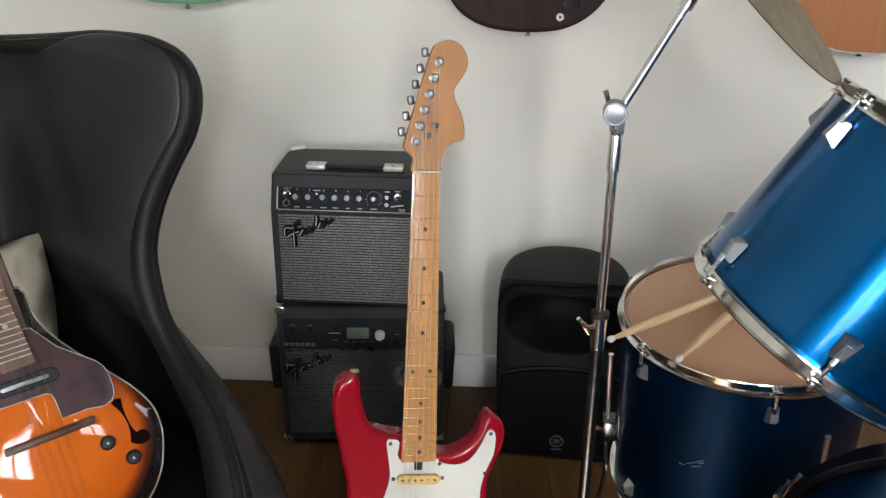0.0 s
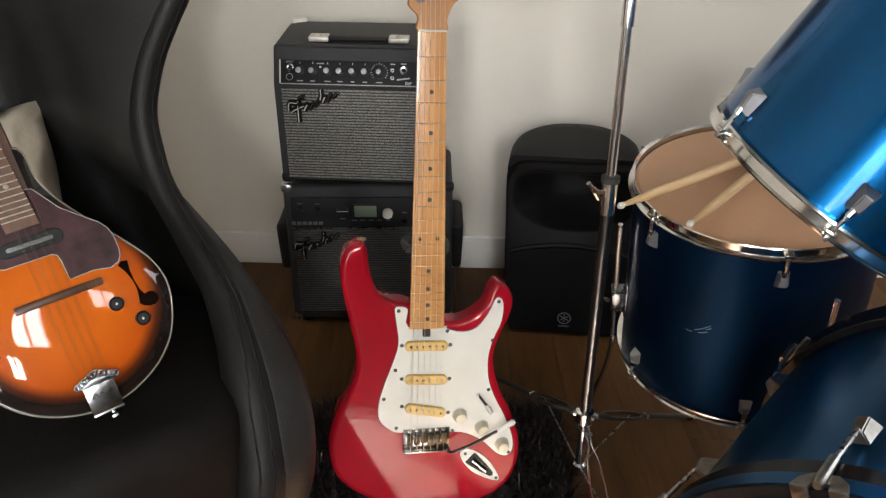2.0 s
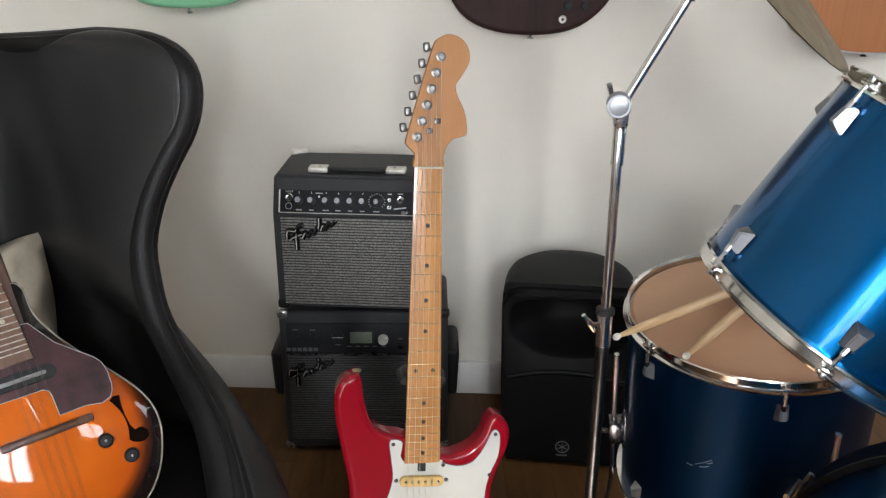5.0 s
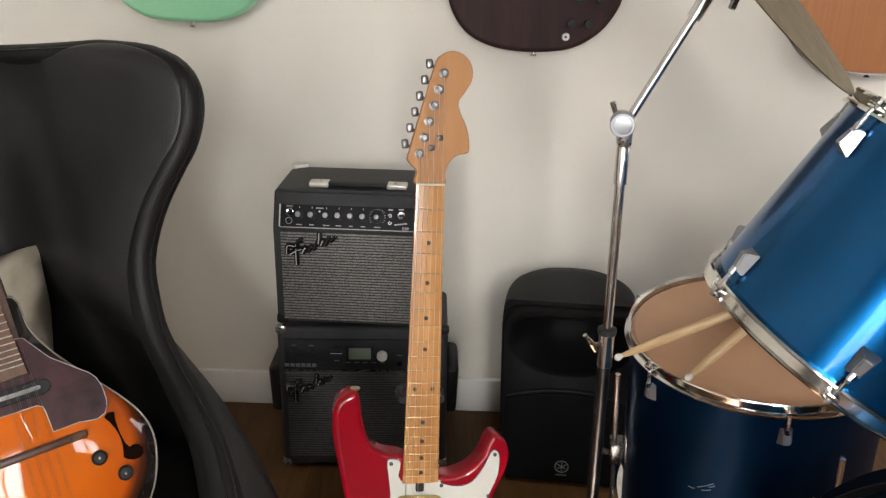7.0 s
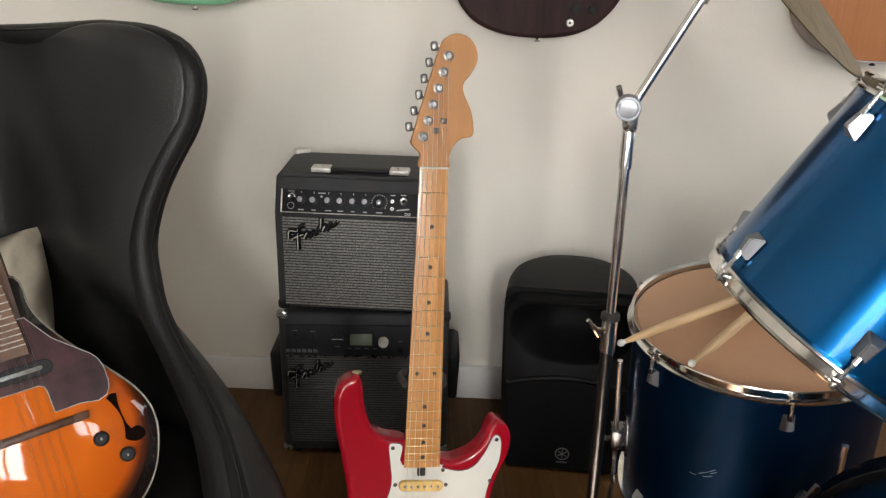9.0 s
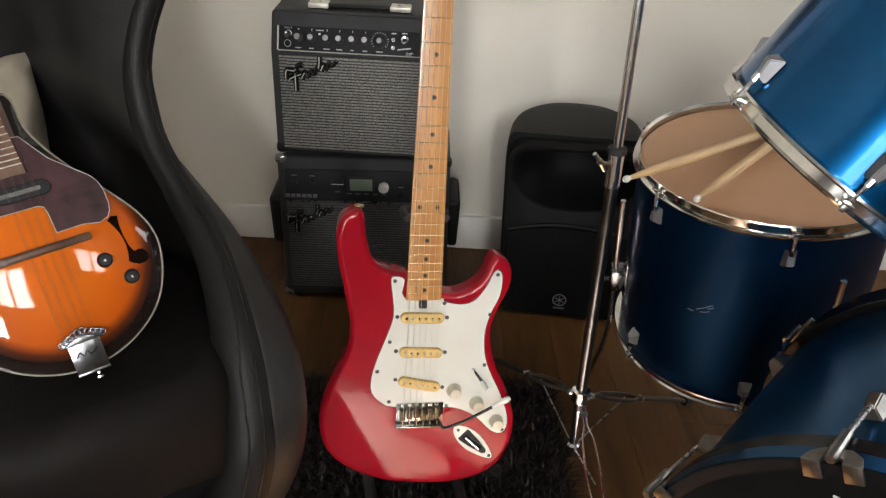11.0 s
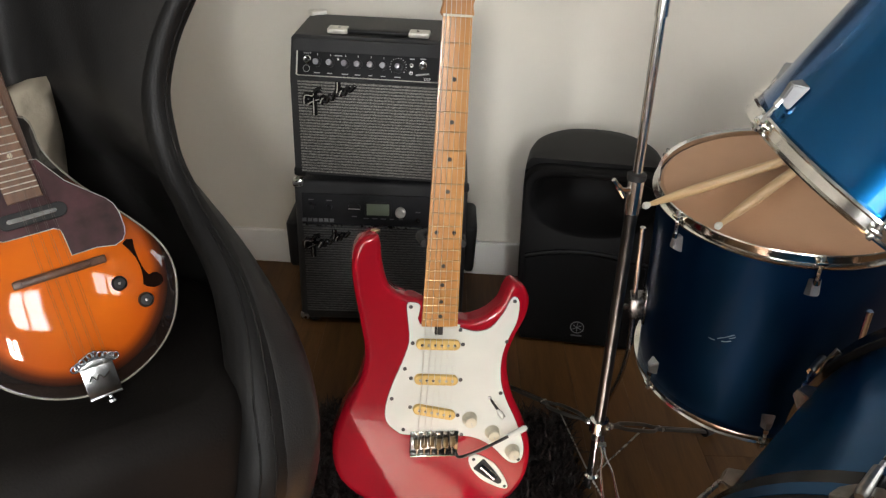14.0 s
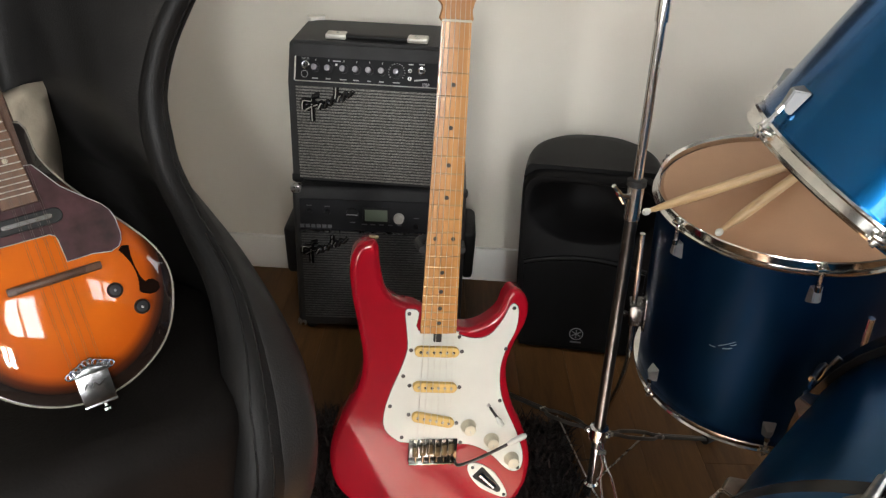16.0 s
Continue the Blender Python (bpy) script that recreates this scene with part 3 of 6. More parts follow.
def lower_amp():
    amp = thing("modelling_amplifier", pose(-0.155, 1.70, 0), "black practice amplifier with small grey screen in a soft cover", "amplifier", "stacked amplifiers")
    w, h, d = 0.40, 0.372, 0.24
    part("cabinet", box((w, d, h), (0, d / 2, 0.014 + h / 2), 0.012, 3), M_TOLEX, amp)
    for sx in (-1, 1):
        for y in (0.03, d - 0.03):
            part("foot", lathe([(0, 0), (0.014, 0), (0.012, 0.016), (0, 0.016)], 14, pose(sx * (w / 2 - 0.03), y, 0)), M_BLACK, amp)
    part("control_panel", box((w - 0.035, 0.006, 0.078), (0, -0.003, 0.318), 0.002), M_PANEL, amp)
    part("grille_backing", box((w - 0.035, 0.005, 0.235), (0, -0.0025, 0.157)), M_GRILLE_DARK, amp, "dark silver ribbed grille cloth")
    bm = bmesh.new()
    for i in range(35):
        b_box(bm, (w - 0.037, 0.0020, 0.0034), (0, -0.0054, 0.045 + i * 0.00660))
    tagged(part("grille_cloth", bm, M_GRILLE_RIB2, amp, "ribbed weave", smooth=False), kind="stuff")
    part("trim_strip", box((w - 0.035, 0.004, 0.003), (0, -0.005, 0.277)), M_DULLCHROME, amp)
    part("screen_bezel", box((0.062, 0.004, 0.038), (-0.006, -0.007, 0.3225), 0.002), M_PLASTIC, amp)
    part("screen", box((0.052, 0.003, 0.029), (-0.006, -0.0085, 0.3225), 0.001), M_LCD, amp, "grey-green unlit display")
    part("dial", moved(lathe([(0, 0), (0.0122, 0), (0.0118, 0.010), (0.009, 0.013), (0, 0.0125)], 24), pose(0.0462, -0.006, 0.3175, 90)), M_NICKEL, amp, "round silver dial")
    for x, z, r in ((-0.160, 0.327, 0.0075), (-0.119, 0.326, 0.0075)):
        part("knob", moved(lathe([(0, 0), (r, 0), (r * 0.85, 0.009), (0, 0.010)], 16), pose(x, -0.006, z, 90)), M_PLASTIC, amp)
    part("button_pad", moved(lathe([(0, 0), (0.0150, 0), (0.0145, 0.004), (0, 0.005)], 20), pose(-0.061, -0.006, 0.3235, 90)), M_PLASTIC, amp)
    part("button_slot", box((0.026, 0.001, 0.0015), (-0.061, -0.0115, 0.3235)), M_GREYPRINT, amp)
    part("jack", moved(lathe([(0.002, 0.001), (0.002, 0.006), (0.0055, 0.006), (0.0055, 0)], 16), pose(0.0865, -0.006, 0.2985, 90)), M_CHROME, amp)
    for x, wd, z in ((-0.160, 0.012, 0.342), (-0.119, 0.012, 0.341), (-0.034, 0.012, 0.2985), (-0.014, 0.012, 0.2985), (0.006, 0.012, 0.2985), (0.026, 0.010, 0.2985), (0.047, 0.010, 0.2985), (0.0865, 0.012, 0.318), (-0.061, 0.012, 0.3025)):
        part("legend", box((wd, 0.0008, 0.0022), (x, -0.0066, z)), M_GREYPRINT2, amp)
    for k in range(6):
        part("legend", box((0.0095, 0.0008, 0.0085), (-0.178 + 0.0128 * k, -0.0066, 0.2905)), M_GREYPRINT2, amp)
    script_badge(amp, pose(-0.126, -0.0075, 0.233, 90, 0, 0) @ pose(0, 0, 0, 0, 0, 8), 0.104, True)
    # soft strap pockets bulging at the sides
    for sx in (-1, 1):
        bm = bmesh.new()
        b_box(bm, (0.034, 0.15, 0.125), (0, 0, 0), 0.012, 3)
        for v in bm.verts:
            v.co.x *= 1 - 0.35 * max(0, -v.co.z / 0.07)
            v.co += Vector((0.002, 0.002, 0.003)) * noise.noise(v.co * 40)
        part("side_handle", moved(bm, pose(sx * (w / 2 + 0.010), 0.085, 0.215)), M_PLASTIC, amp, "black padded side handle")
    for sx in (-1, 1):
        part("corner_cap", box((0.026, 0.024, 0.02), (sx * (w / 2 - 0.010), 0.010, 0.378), 0.006), M_DULLCHROME if sx < 0 else M_PLASTIC, amp)
        part("corner_cap", box((0.022, 0.02, 0.018), (sx * (w / 2 - 0.009), 0.008, 0.022), 0.005), M_DULLCHROME, amp)


def thread(name, low, high, metal):
    """Grille ribs of woven thread, with lighter stitches that catch the light."""
    m = mat(name, low, 0.42, metal, vary=0.2, scale=30)
    nt = m.node_tree
    N, L = nt.nodes, nt.links
    tc = N.new("ShaderNodeTexCoord")
    mp = N.new("ShaderNodeMapping")
    mp.inputs["Scale"].default_value = (170, 1, 150)
    vor = N.new("ShaderNodeTexVoronoi")
    L.new(tc.outputs["Object"], mp.inputs["Vector"])
    L.new(mp.outputs[0], vor.inputs["Vector"])
    rp = N.new("ShaderNodeValToRGB")
    rp.color_ramp.elements[0].position, rp.color_ramp.elements[1].position = 0.25, 0.95
    rp.color_ramp.elements[0].color, rp.color_ramp.elements[1].color = (*low, 1), (*high, 1)
    sep = N.new("ShaderNodeSeparateColor")
    L.new(vor.outputs["Color"], sep.inputs[0])
    L.new(sep.outputs[0], rp.inputs["Fac"])
    L.new(rp.outputs["Color"], N["Principled BSDF"].inputs["Base Color"])
    return m


M_GRILLE = mat("grille_cloth_silver", (0.018, 0.018, 0.018), 0.7, vary=0.3, scale=300)
M_GRILLE_RIB = thread("grille_silver_thread", (0.115, 0.108, 0.096), (0.40, 0.38, 0.35), 0.3)
M_GRILLE_DARK = mat("grille_cloth_dark", (0.012, 0.012, 0.0125), 0.7, vary=0.3, scale=300)
M_GRILLE_RIB2 = thread("grille_dark_thread", (0.040, 0.039, 0.038), (0.13, 0.128, 0.12), 0.2)
M_KNOBCAP = mat("pale_metal_cap", (0.33, 0.32, 0.34), 0.32, 0.5, vary=0.08, scale=90)
M_GLOSSBLACK = mat("gloss_black_plastic", (0.006, 0.006, 0.0065), 0.25, vary=0.1, scale=60, spec=0.5)
M_NICKEL = mat("worn_nickel", (0.66, 0.63, 0.57), 0.45, 0.6, vary=0.15, scale=60, rough_vary=0.08)
M_GREYPRINT = mat("grey_print", (0.45, 0.45, 0.44), 0.5, vary=0.05)
M_EMBLEM = mat("silver_emblem", (0.20, 0.20, 0.20), 0.5, vary=0.1)
M_GREYPRINT2 = mat("dark_grey_print", (0.10, 0.10, 0.105), 0.5, vary=0.05)
M_LCD = mat("lcd_screen", (0.15, 0.18, 0.13), 0.3, vary=0.05)
lower_amp()
upper_amp()


# ---- loudspeaker ----
def loudspeaker():
    sp = thing("loudspeaker", pose(0.322, 1.645, 0, 0, 0, -8.2), "black moulded plastic stage loudspeaker with rounded back", "loudspeaker")
    hw, d = 0.157, 0.285

    def outline():
        """The front: slightly tapered sides and rounded upper corners."""
        pts = [(-hw + 0.010, 0.0), (-hw + 0.003, 0.2), (-hw, 0.405)]
        pts += [(-hw + 0.045 - 0.045 * math.cos(t), 0.405 + 0.046 * math.sin(t)) for t in np.linspace(0.15, math.pi / 2, 8)]
        return pts + [(-x, z) for x, z in pts[::-1]]

    # cabinet: straight sides, a rounded back and a softly domed lid
    plan = [(-hw, 0.034), (-hw, 0.07)]
    for t in np.linspace(math.pi, 0, 33)[1:-1]:
        c, q = math.cos(t), math.sin(t)
        plan.append((math.copysign(abs(c) ** 0.80, c) * hw, 0.07 + abs(q) ** 0.80 * (d - 0.07)))
    plan += [(hw, 0.07), (hw, 0.034)]
    n = len(plan)
    bm = bmesh.new()
    rings = []
    for z, grow in ((0.0, 0.93), (0.004, 0.945), (0.2, 0.985), (0.405, 1.0), (0.432, 0.993), (0.447, 0.975), (0.456, 0.945), (0.461, 0.90), (0.464, 0.80), (0.467, 0.5), (0.468, 0.2)):
        rings.append([bm.verts.new((x * grow, 0.034 + (y - 0.034) * (grow if z < 0.44 else 1 - (1 - grow) * (0.5 if y < 0.08 else 0.85)) + (0.10 * (1 - grow) if z > 0.462 else 0), z)) for x, y in plan])
    for low, up in zip(rings, rings[1:]):
        for i in range(n):
            if i < n - 1 or low[0].co.z > 0.43:  # the front stays open for the baffle
                bm.faces.new((low[i], low[(i + 1) % n], up[(i + 1) % n], up[i]))
    bm.faces.new(rings[-1])
    bm.faces.new(rings[0][::-1])
    bmesh.ops.recalc_face_normals(bm, faces=bm.faces)
    part("cabinet", bm, M_CAB, sp, sharp=60)
    for sx in (-0.062, 0.062):
        part("lid_screw", lathe([(0, 0), (0.010, 0), (0.0095, 0.002), (0.004, 0.002), (0.004, 0.001), (0, 0.001)], 18, pose(sx, 0.125, 0.465)), M_BLACK, sp)
    # front baffle with a bowl-shaped mouth cut through it
    c = Vector((0.0, 0.368))
    n = 72
    mouth, rim = [], []
    poly = outline()
    for i in range(n):
        t = 2 * math.pi * i / n
        dx, dy = math.cos(t), math.sin(t)
        e, hy = (5, 0.066) if dy > 0 else (2.2, 0.076)
        r = ((abs(dx) / 0.137) ** e + (abs(dy) / hy) ** e) ** (-1 / e)
        mouth.append(c + Vector((dx, dy)) * r)
        best = None
        for p, q in zip(poly, poly[1:] + poly[:1]):  # where the ray meets the outline
            ex, ey = q[0] - p[0], q[1] - p[1]
            det = ex * dy - ey * dx
            if abs(det) < 1e-9:
                continue
            u = ((c.x - p[0]) * dy - (c.y - p[1]) * dx) / det
            k = (p[0] + u * ex - c.x) * dx + (p[1] + u * ey - c.y) * dy
            if -1e-6 <= u <= 1 + 1e-6 and k > 0:
                best = k if best is None else min(best, k)
        rim.append(c + Vector((dx, dy)) * best)
    bm = bmesh.new()
    rings = []
    for line, inset, z in ((rim, 0.0, -0.036), (rim, 0.0, -0.018), (rim, 0.003, -0.004), (rim, 0.006, 0.0), (mouth, -0.004, 0.0), (mouth, 0.0, -0.003)):
        rings.append([bm.verts.new((*(p + (c - p).normalized() * inset), z)) for p in line])
    for k, sc in ((-0.014, 0.97), (-0.034, 0.90), (-0.058, 0.74), (-0.082, 0.50), (-0.096, 0.26)):
        rings.append([bm.verts.new((*(c + (p - c) * sc + Vector((0, 0.026 * (1 - sc)))), k)) for p in mouth])
    for a_, b_ in zip(rings, rings[1:]):
        for i in range(n):
            bm.faces.new((a_[i], a_[(i + 1) % n], b_[(i + 1) % n], b_[i]))
    bm.faces.new(rings[-1])
    part("front_baffle", moved(bm, pose(0, 0, 0, 90, 0, 0)), M_HORN, sp, "black front with a smooth flared horn", sharp=50)
    arch = [(0.139 * u, 0.250 - 0.022 * u * u) for u in np.linspace(-1, 1, 17)]
    part("woofer_grille", moved(slab([(-0.136, 0.018), *arch, (0.136, 0.018)][::-1], -0.002, 0.008, 0.003), pose(0, 0, 0, 90, 0, 0)), M_MESH, sp, "black perforated metal grille")
    part("grille_rim", tube([(x, -0.003, z + 0.006) for x, z in arch], 0.0055, 8), M_CAB, sp)
    bm = tube([(0.0155 * math.cos(t), 0.0155 * math.sin(t), 0) for t in np.linspace(0, 2 * math.pi, 33)[:-1]], 0.0011, 6, True)
    emblem = part("round_emblem", moved(bm, pose(0.0, -0.0095, 0.056, 90)), M_EMBLEM, sp, "round silver emblem with a bar below")
    for k in range(3):
        part("emblem_spoke", moved(box((0.0235, 0.0016, 0.0008)), pose(0.0, -0.0095, 0.056, 90, 0, 0) @ pose(0, 0, 0, 0, 0, 30 + 60 * k)), M_EMBLEM, emblem)
    part("emblem_bar", box((0.026, 0.001, 0.0038), (0.0, -0.0095, 0.033)), M_GREYPRINT2, emblem)


M_CAB = mat("moulded_cabinet", (0.0064, 0.0063, 0.0064), 0.55, vary=0.15, scale=12, bump=0.3, bump_scale=420, spec=0.16)
M_HORN = mat("horn_plastic", (0.0062, 0.0060, 0.0061), 0.5, vary=0.1, scale=10, bump=0.1, bump_scale=500, spec=0.07)
M_MESH = mat("perforated_metal", (0.0045, 0.0045, 0.0048), 0.6, vary=0.3, scale=600, bump=0.7, bump_scale=900, spec=0.1)
loudspeaker()


# ---- red electric guitar ----
GUITAR = Matrix(((0.9864, 0.0227, 0.1626, 0.002), (0.1554, 0.1903, -0.9693, 1.162), (-0.0530, 0.9815, 0.1842, 0.864), (0, 0, 0, 1)))
STRAT_BODY = [(-105, 321), (-128, 332), (-138, 358), (-136, 400), (-124, 460), (-114, 520), (-122, 568), (-146, 615), (-161, 665), (-161, 710), (-148, 750), (-115, 782), (-65, 803), (0, 814), (60, 817), (110, 807), (147, 783),
              (168, 742), (170, 690), (152, 636), (130, 590), (118, 535), (126, 495), (142, 458), (146, 428), (136, 405), (118, 397), (107, 410), (98, 434), (70, 456), (34, 460), (-24, 428), (-56, 420), (-80, 403), (-92, 365), (-96, 334)]
STRAT_GUARD = [(-52, 434), (-44, 430), (-31, 436), (-30, 466), (30, 467), (34, 472), (60, 479), (84, 473), (102, 450), (113, 426), (121, 421), (128, 432), (126, 464), (113, 496), (106, 528), (108, 566), (119, 600), (140, 642), (155, 682), (156, 708),
               (146, 719), (128, 712), (102, 686), (72, 669), (42, 664), (-38, 660), (-58, 654), (-77, 634), (-79, 606), (-70, 570), (-56, 532), (-46, 496), (-49, 462)]
STRAT_HEAD = [(-21, 0), (-21, -20), (-34, -34), (-33, -48), (-14, -118), (3, -178), (12, -191), (28, -197), (46, -191), (57, -176), (58, -157), (48, -138), (39, -124), (42, -108), (52, -88), (57, -66), (56, -50), (40, -45), (28, -34), (22, -16), (21, 0)]


def mm(points):
    return [(x / 1000, -y / 1000, 0) for x, y in points]


def fret(n):
    return 0.648 * (1 - 2 ** (-n / 12))


def screw(bm, x, y, z, r=0.0032):
    b_lathe(bm, [(r, 0), (r, 0.0008), (r * 0.6, 0.0016), (0, 0.0018)], 10, pose(x, y, z))


def red_guitar():
    g = thing("electric_guitar", GUITAR, "red double-cutaway electric guitar with white pickguard and maple neck", "guitar", "guitars")
    bm = slab(smooth_path(mm(STRAT_BODY), 5, True), -0.054, -0.010, 0.0105, 0.0065, 7)
    # forearm contour: the lower left of the top slopes away
    at, away = Vector((-0.13, -0.624, 0)), Vector((-0.894, -0.447, 0))
    top = max((f for f in bm.faces if len(f.verts) > 4), key=lambda f: f.calc_center_median().z)
    rim = [v.co.to_2d() for v in top.verts]
    bm.faces.remove(top)
    inner = [Vector((-0.155 + 0.006 * i, -0.800 + 0.006 * j)) for i in range(24) for j in range(40)]
    inner = [p for p in inner if (p.to_3d() - at).dot(away) > -0.01 and min((p - q).length for q in rim) > 0.004]
    flat, _, tris, *_ = geometry.delaunay_2d_cdt(rim + inner, [], [list(range(len(rim)))], 1, 1e-6)
    vs = [bm.verts.new((p.x, p.y, -0.010)) for p in flat]
    for tri in tris:
        bm.faces.new([vs[i] for i in tri])
    bmesh.ops.delete(bm, geom=[v for v in vs if not v.link_faces], context="VERTS")
    for v in bm.verts:
        far = (v.co - at).dot(away)
        if far > 0:
            v.co.z -= 0.23 * far**2 / (far + 0.020) * (v.co.z + 0.054) / 0.044
    part("body", bm, M_RED, g, sharp=60)
    guard = smooth_path(mm(STRAT_GUARD), 3, True)
    part("pickguard", slab(guard, -0.010, -0.0078, 0.0008), M_GUARD, g, "three-ply white pickguard")
    part("pickguard_edge", tube([(p.x, p.y, -0.0092) for p in guard], 0.0009, 6, True), M_PLY, g, "dark ply showing at the bevelled edge")
    for x, y in ((-46, 437), (120, 428), (112, 497), (-51, 542), (-70, 594), (-49, 650), (35, 476), (109, 588), (149, 712), (48, 662)):
        bm = bmesh.new()
        screw(bm, x / 1000, -y / 1000, -0.0078)
        part("pickguard_screw", bm, M_BLACKARM, g)
    # neck
    bm = bmesh.new()
    rows = []
    for v in (0.0, 0.1, 0.2, 0.3, 0.4, 0.467):
        hw = 0.021 + (0.0282 - 0.021) * v / 0.467
        ring = [(hw, -0.0006), (hw, -0.006), (hw * 0.82, -0.015), (hw * 0.4, -0.021), (0, -0.0225)]
        ring = ring + [(-x, z) for x, z in ring[-2::-1]] + [(-hw * 0.5, 0.0006), (0, 0.001), (hw * 0.5, 0.0006)]
        rows.append([bm.verts.new((x, -v, z)) for x, z in ring])
    for a, b in zip(rows, rows[1:]):
        for i in range(len(a)):
            bm.faces.new((a[i], a[(i + 1) % len(a)], b[(i + 1) % len(a)], b[i]))
    bm.faces.new(rows[0])
    bm.faces.new(rows[-1][::-1])
    part("neck", bm, M_MAPLE, g, "maple neck")
    part("headstock", slab(smooth_path(mm(STRAT_HEAD), 4, True), -0.016, -0.002, 0.0015, 0.002), M_HEADSTOCK, g, "large curved amber maple headstock")
    part("nut", box((0.042, 0.0035, 0.006), (0, 0.001, 0.001), 0.0008), M_KNOB, g)
    for n in range(1, 22):
        hw = 0.021 + 0.0072 * fret(n) / 0.467
        part("fret", tube([(-hw, -fret(n), 0.0002), (0, -fret(n), 0.0014), (hw, -fret(n), 0.0002)], 0.0009, 6), M_FRET, g)
    for a, b in ((2, 3), (4, 5), (6, 7), (8, 9), (14, 15), (16, 17), (18, 19), (20, 21)):
        part("inlay_dot", lathe([(0, 0.0009), (0.0032, 0.0009), (0.0032, 0.0016), (0, 0.0016)], 14, pose(0, -(fret(a) + fret(b)) / 2, 0)), M_BLACK, g)
    for x in (-0.0135, 0.0135):
        part("inlay_dot", lathe([(0, 0.0005), (0.0032, 0.0005), (0.0032, 0.0012), (0, 0.0012)], 14, pose(x, -(fret(11) + fret(12)) / 2, 0)), M_BLACK, g)
    part("truss_rod_plug", box((0.013, 0.018, 0.008), (0, -0.474, -0.006), 0.002), M_BLACK, g)
    # pickups
    for v, turn in ((0.4995, -2), (0.5605, -3), (0.618, -12)):
        pu = part("pickup", moved(slab(capsule(0.027, 0.0085), -0.008, -0.0005, 0.002), pose(0, -v, 0, 0, 0, turn)), M_CREAM, g, "aged cream single-coil pickup cover")
        for k in range(6):
            part("pole_piece", lathe([(0, -0.001), (0.0024, -0.001), (0.0024, 0.0006), (0, 0.0008)], 10, pose(0, -v, 0, 0, 0, turn) @ pose(-0.026 + 0.0104 * k, 0, 0)), M_DULLCHROME, pu)
        for s in (-1, 1):
            bm = bmesh.new()
            q = pose(0, -v, 0, 0, 0, turn) @ Vector((s * 0.0405, 0, 0))
            screw(bm, q.x, q.y, -0.0078, 0.0033)
            part("pickup_screw", bm, M_BLACKARM, pu)
    # bridge
    br = part("bridge", box((0.080, 0.040, 0.003), (0.003, -0.674, -0.007), 0.001), M_BRIDGE, g, "chrome vibrato bridge with six saddles")
    part("bridge_lip", box((0.080, 0.003, 0.010), (0.003, -0.694, -0.002), 0.001), M_BRIDGE, br)
    for k in range(6):
        x = -0.026 + 0.0116 * k
        part("saddle", box((0.0098, 0.018, 0.008), (x, -0.672 + 0.002 * (k % 3), -0.001), 0.0012), M_AGEDBRASS, br)
        part("saddle_screw", tube([(x, -0.681, 0.0005), (x, -0.697, 0.0005)], 0.0013, 6), M_CHROME, br)
        part("bridge_screw", lathe([(0.0034, -0.0055), (0.003, -0.003), (0, -0.0025)], 10, pose(x, -0.656, 0)), M_DULLCHROME, br)
    part("vibrato_arm", tube(smooth_path([(0.040, -0.694, -0.004), (0.045, -0.692, 0.012), (0.075, -0.676, 0.020), (0.122, -0.650, 0.022)], 6), 0.0026, 8), M_ARM, g, "dark metal vibrato arm")
    part("arm_tip", tube([(0.120, -0.651, 0.022), (0.130, -0.6455, 0.022), (0.146, -0.637, 0.022), (0.150, -0.635, 0.022)], [0.0036, 0.0046, 0.0052, 0.0030], 10), M_GUARD, g, "white plastic arm tip")
    for u, v in ((0.060, 0.633), (0.100, 0.659), (0.137, 0.695)):
        kn = part("control_knob", lathe([(0, -0.0078), (0.0128, -0.0078), (0.0122, -0.004), (0.0095, 0.002), (0.0086, 0.0085), (0, 0.009)], 28, pose(u, -v, 0)), M_KNOB, g, "aged white skirted knob")
        bm = bmesh.new()
        for k in range(20):
            t = 2 * math.pi * k / 20
            b_box(bm, (0.0012, 0.0012, 0.009), (u + 0.0092 * math.cos(t), -v + 0.0092 * math.sin(t), 0.003))
        part("knurling", bm, M_KNOB, kn)
        part("pointer_line", box((0.0008, 0.007, 0.0004), (u + 0.001, -v - 0.003, 0.0092), m=pose(0, 0, 0, 0, 0, 12)), M_GREYPRINT, kn)
    sw = part("selector_switch", tube([(0.094, -0.600, -0.006), (0.105, -0.614, 0.006)], 0.0022, 8), M_BLACKARM, g)
    part("switch_tip", tube([(0.103, -0.612, 0.004), (0.1065, -0.616, 0.008), (0.112, -0.622, 0.014)], [0.0024, 0.0045, 0.0040], 10), M_GUARD, sw, "white switch tip")
    part("switch_slot", box((0.0028, 0.030, 0.0006), (0.1015, -0.6095, -0.0075), m=pose(0, 0, 0, 0, 0, 38)), M_BLACK, g)
    for x, y in ((0.091, -0.596), (0.112, -0.623)):
        bm = bmesh.new()
        screw(bm, x, y, -0.0078)
        part("switch_screw", bm, M_DULLCHROME, g)
    # jack dish
    m = pose(0.0985, -0.734, -0.010, 0, 0, -43) @ Matrix.Diagonal((1.13, 1.08, 1, 1))
    boat = [(0.043 * math.cos(t) * (1.0 if math.cos(t) > 0 else 0.92), 0.0165 * math.sin(t) * (1 - 0.35 * max(0, math.cos(t)))) for t in np.linspace(0, 2 * math.pi, 41)[:-1]]
    dish = part("jack_plate", moved(slab(boat, 0, 0.0024, 0.001), m), M_GUARD, g, "white boat-shaped jack plate with a chrome dish")
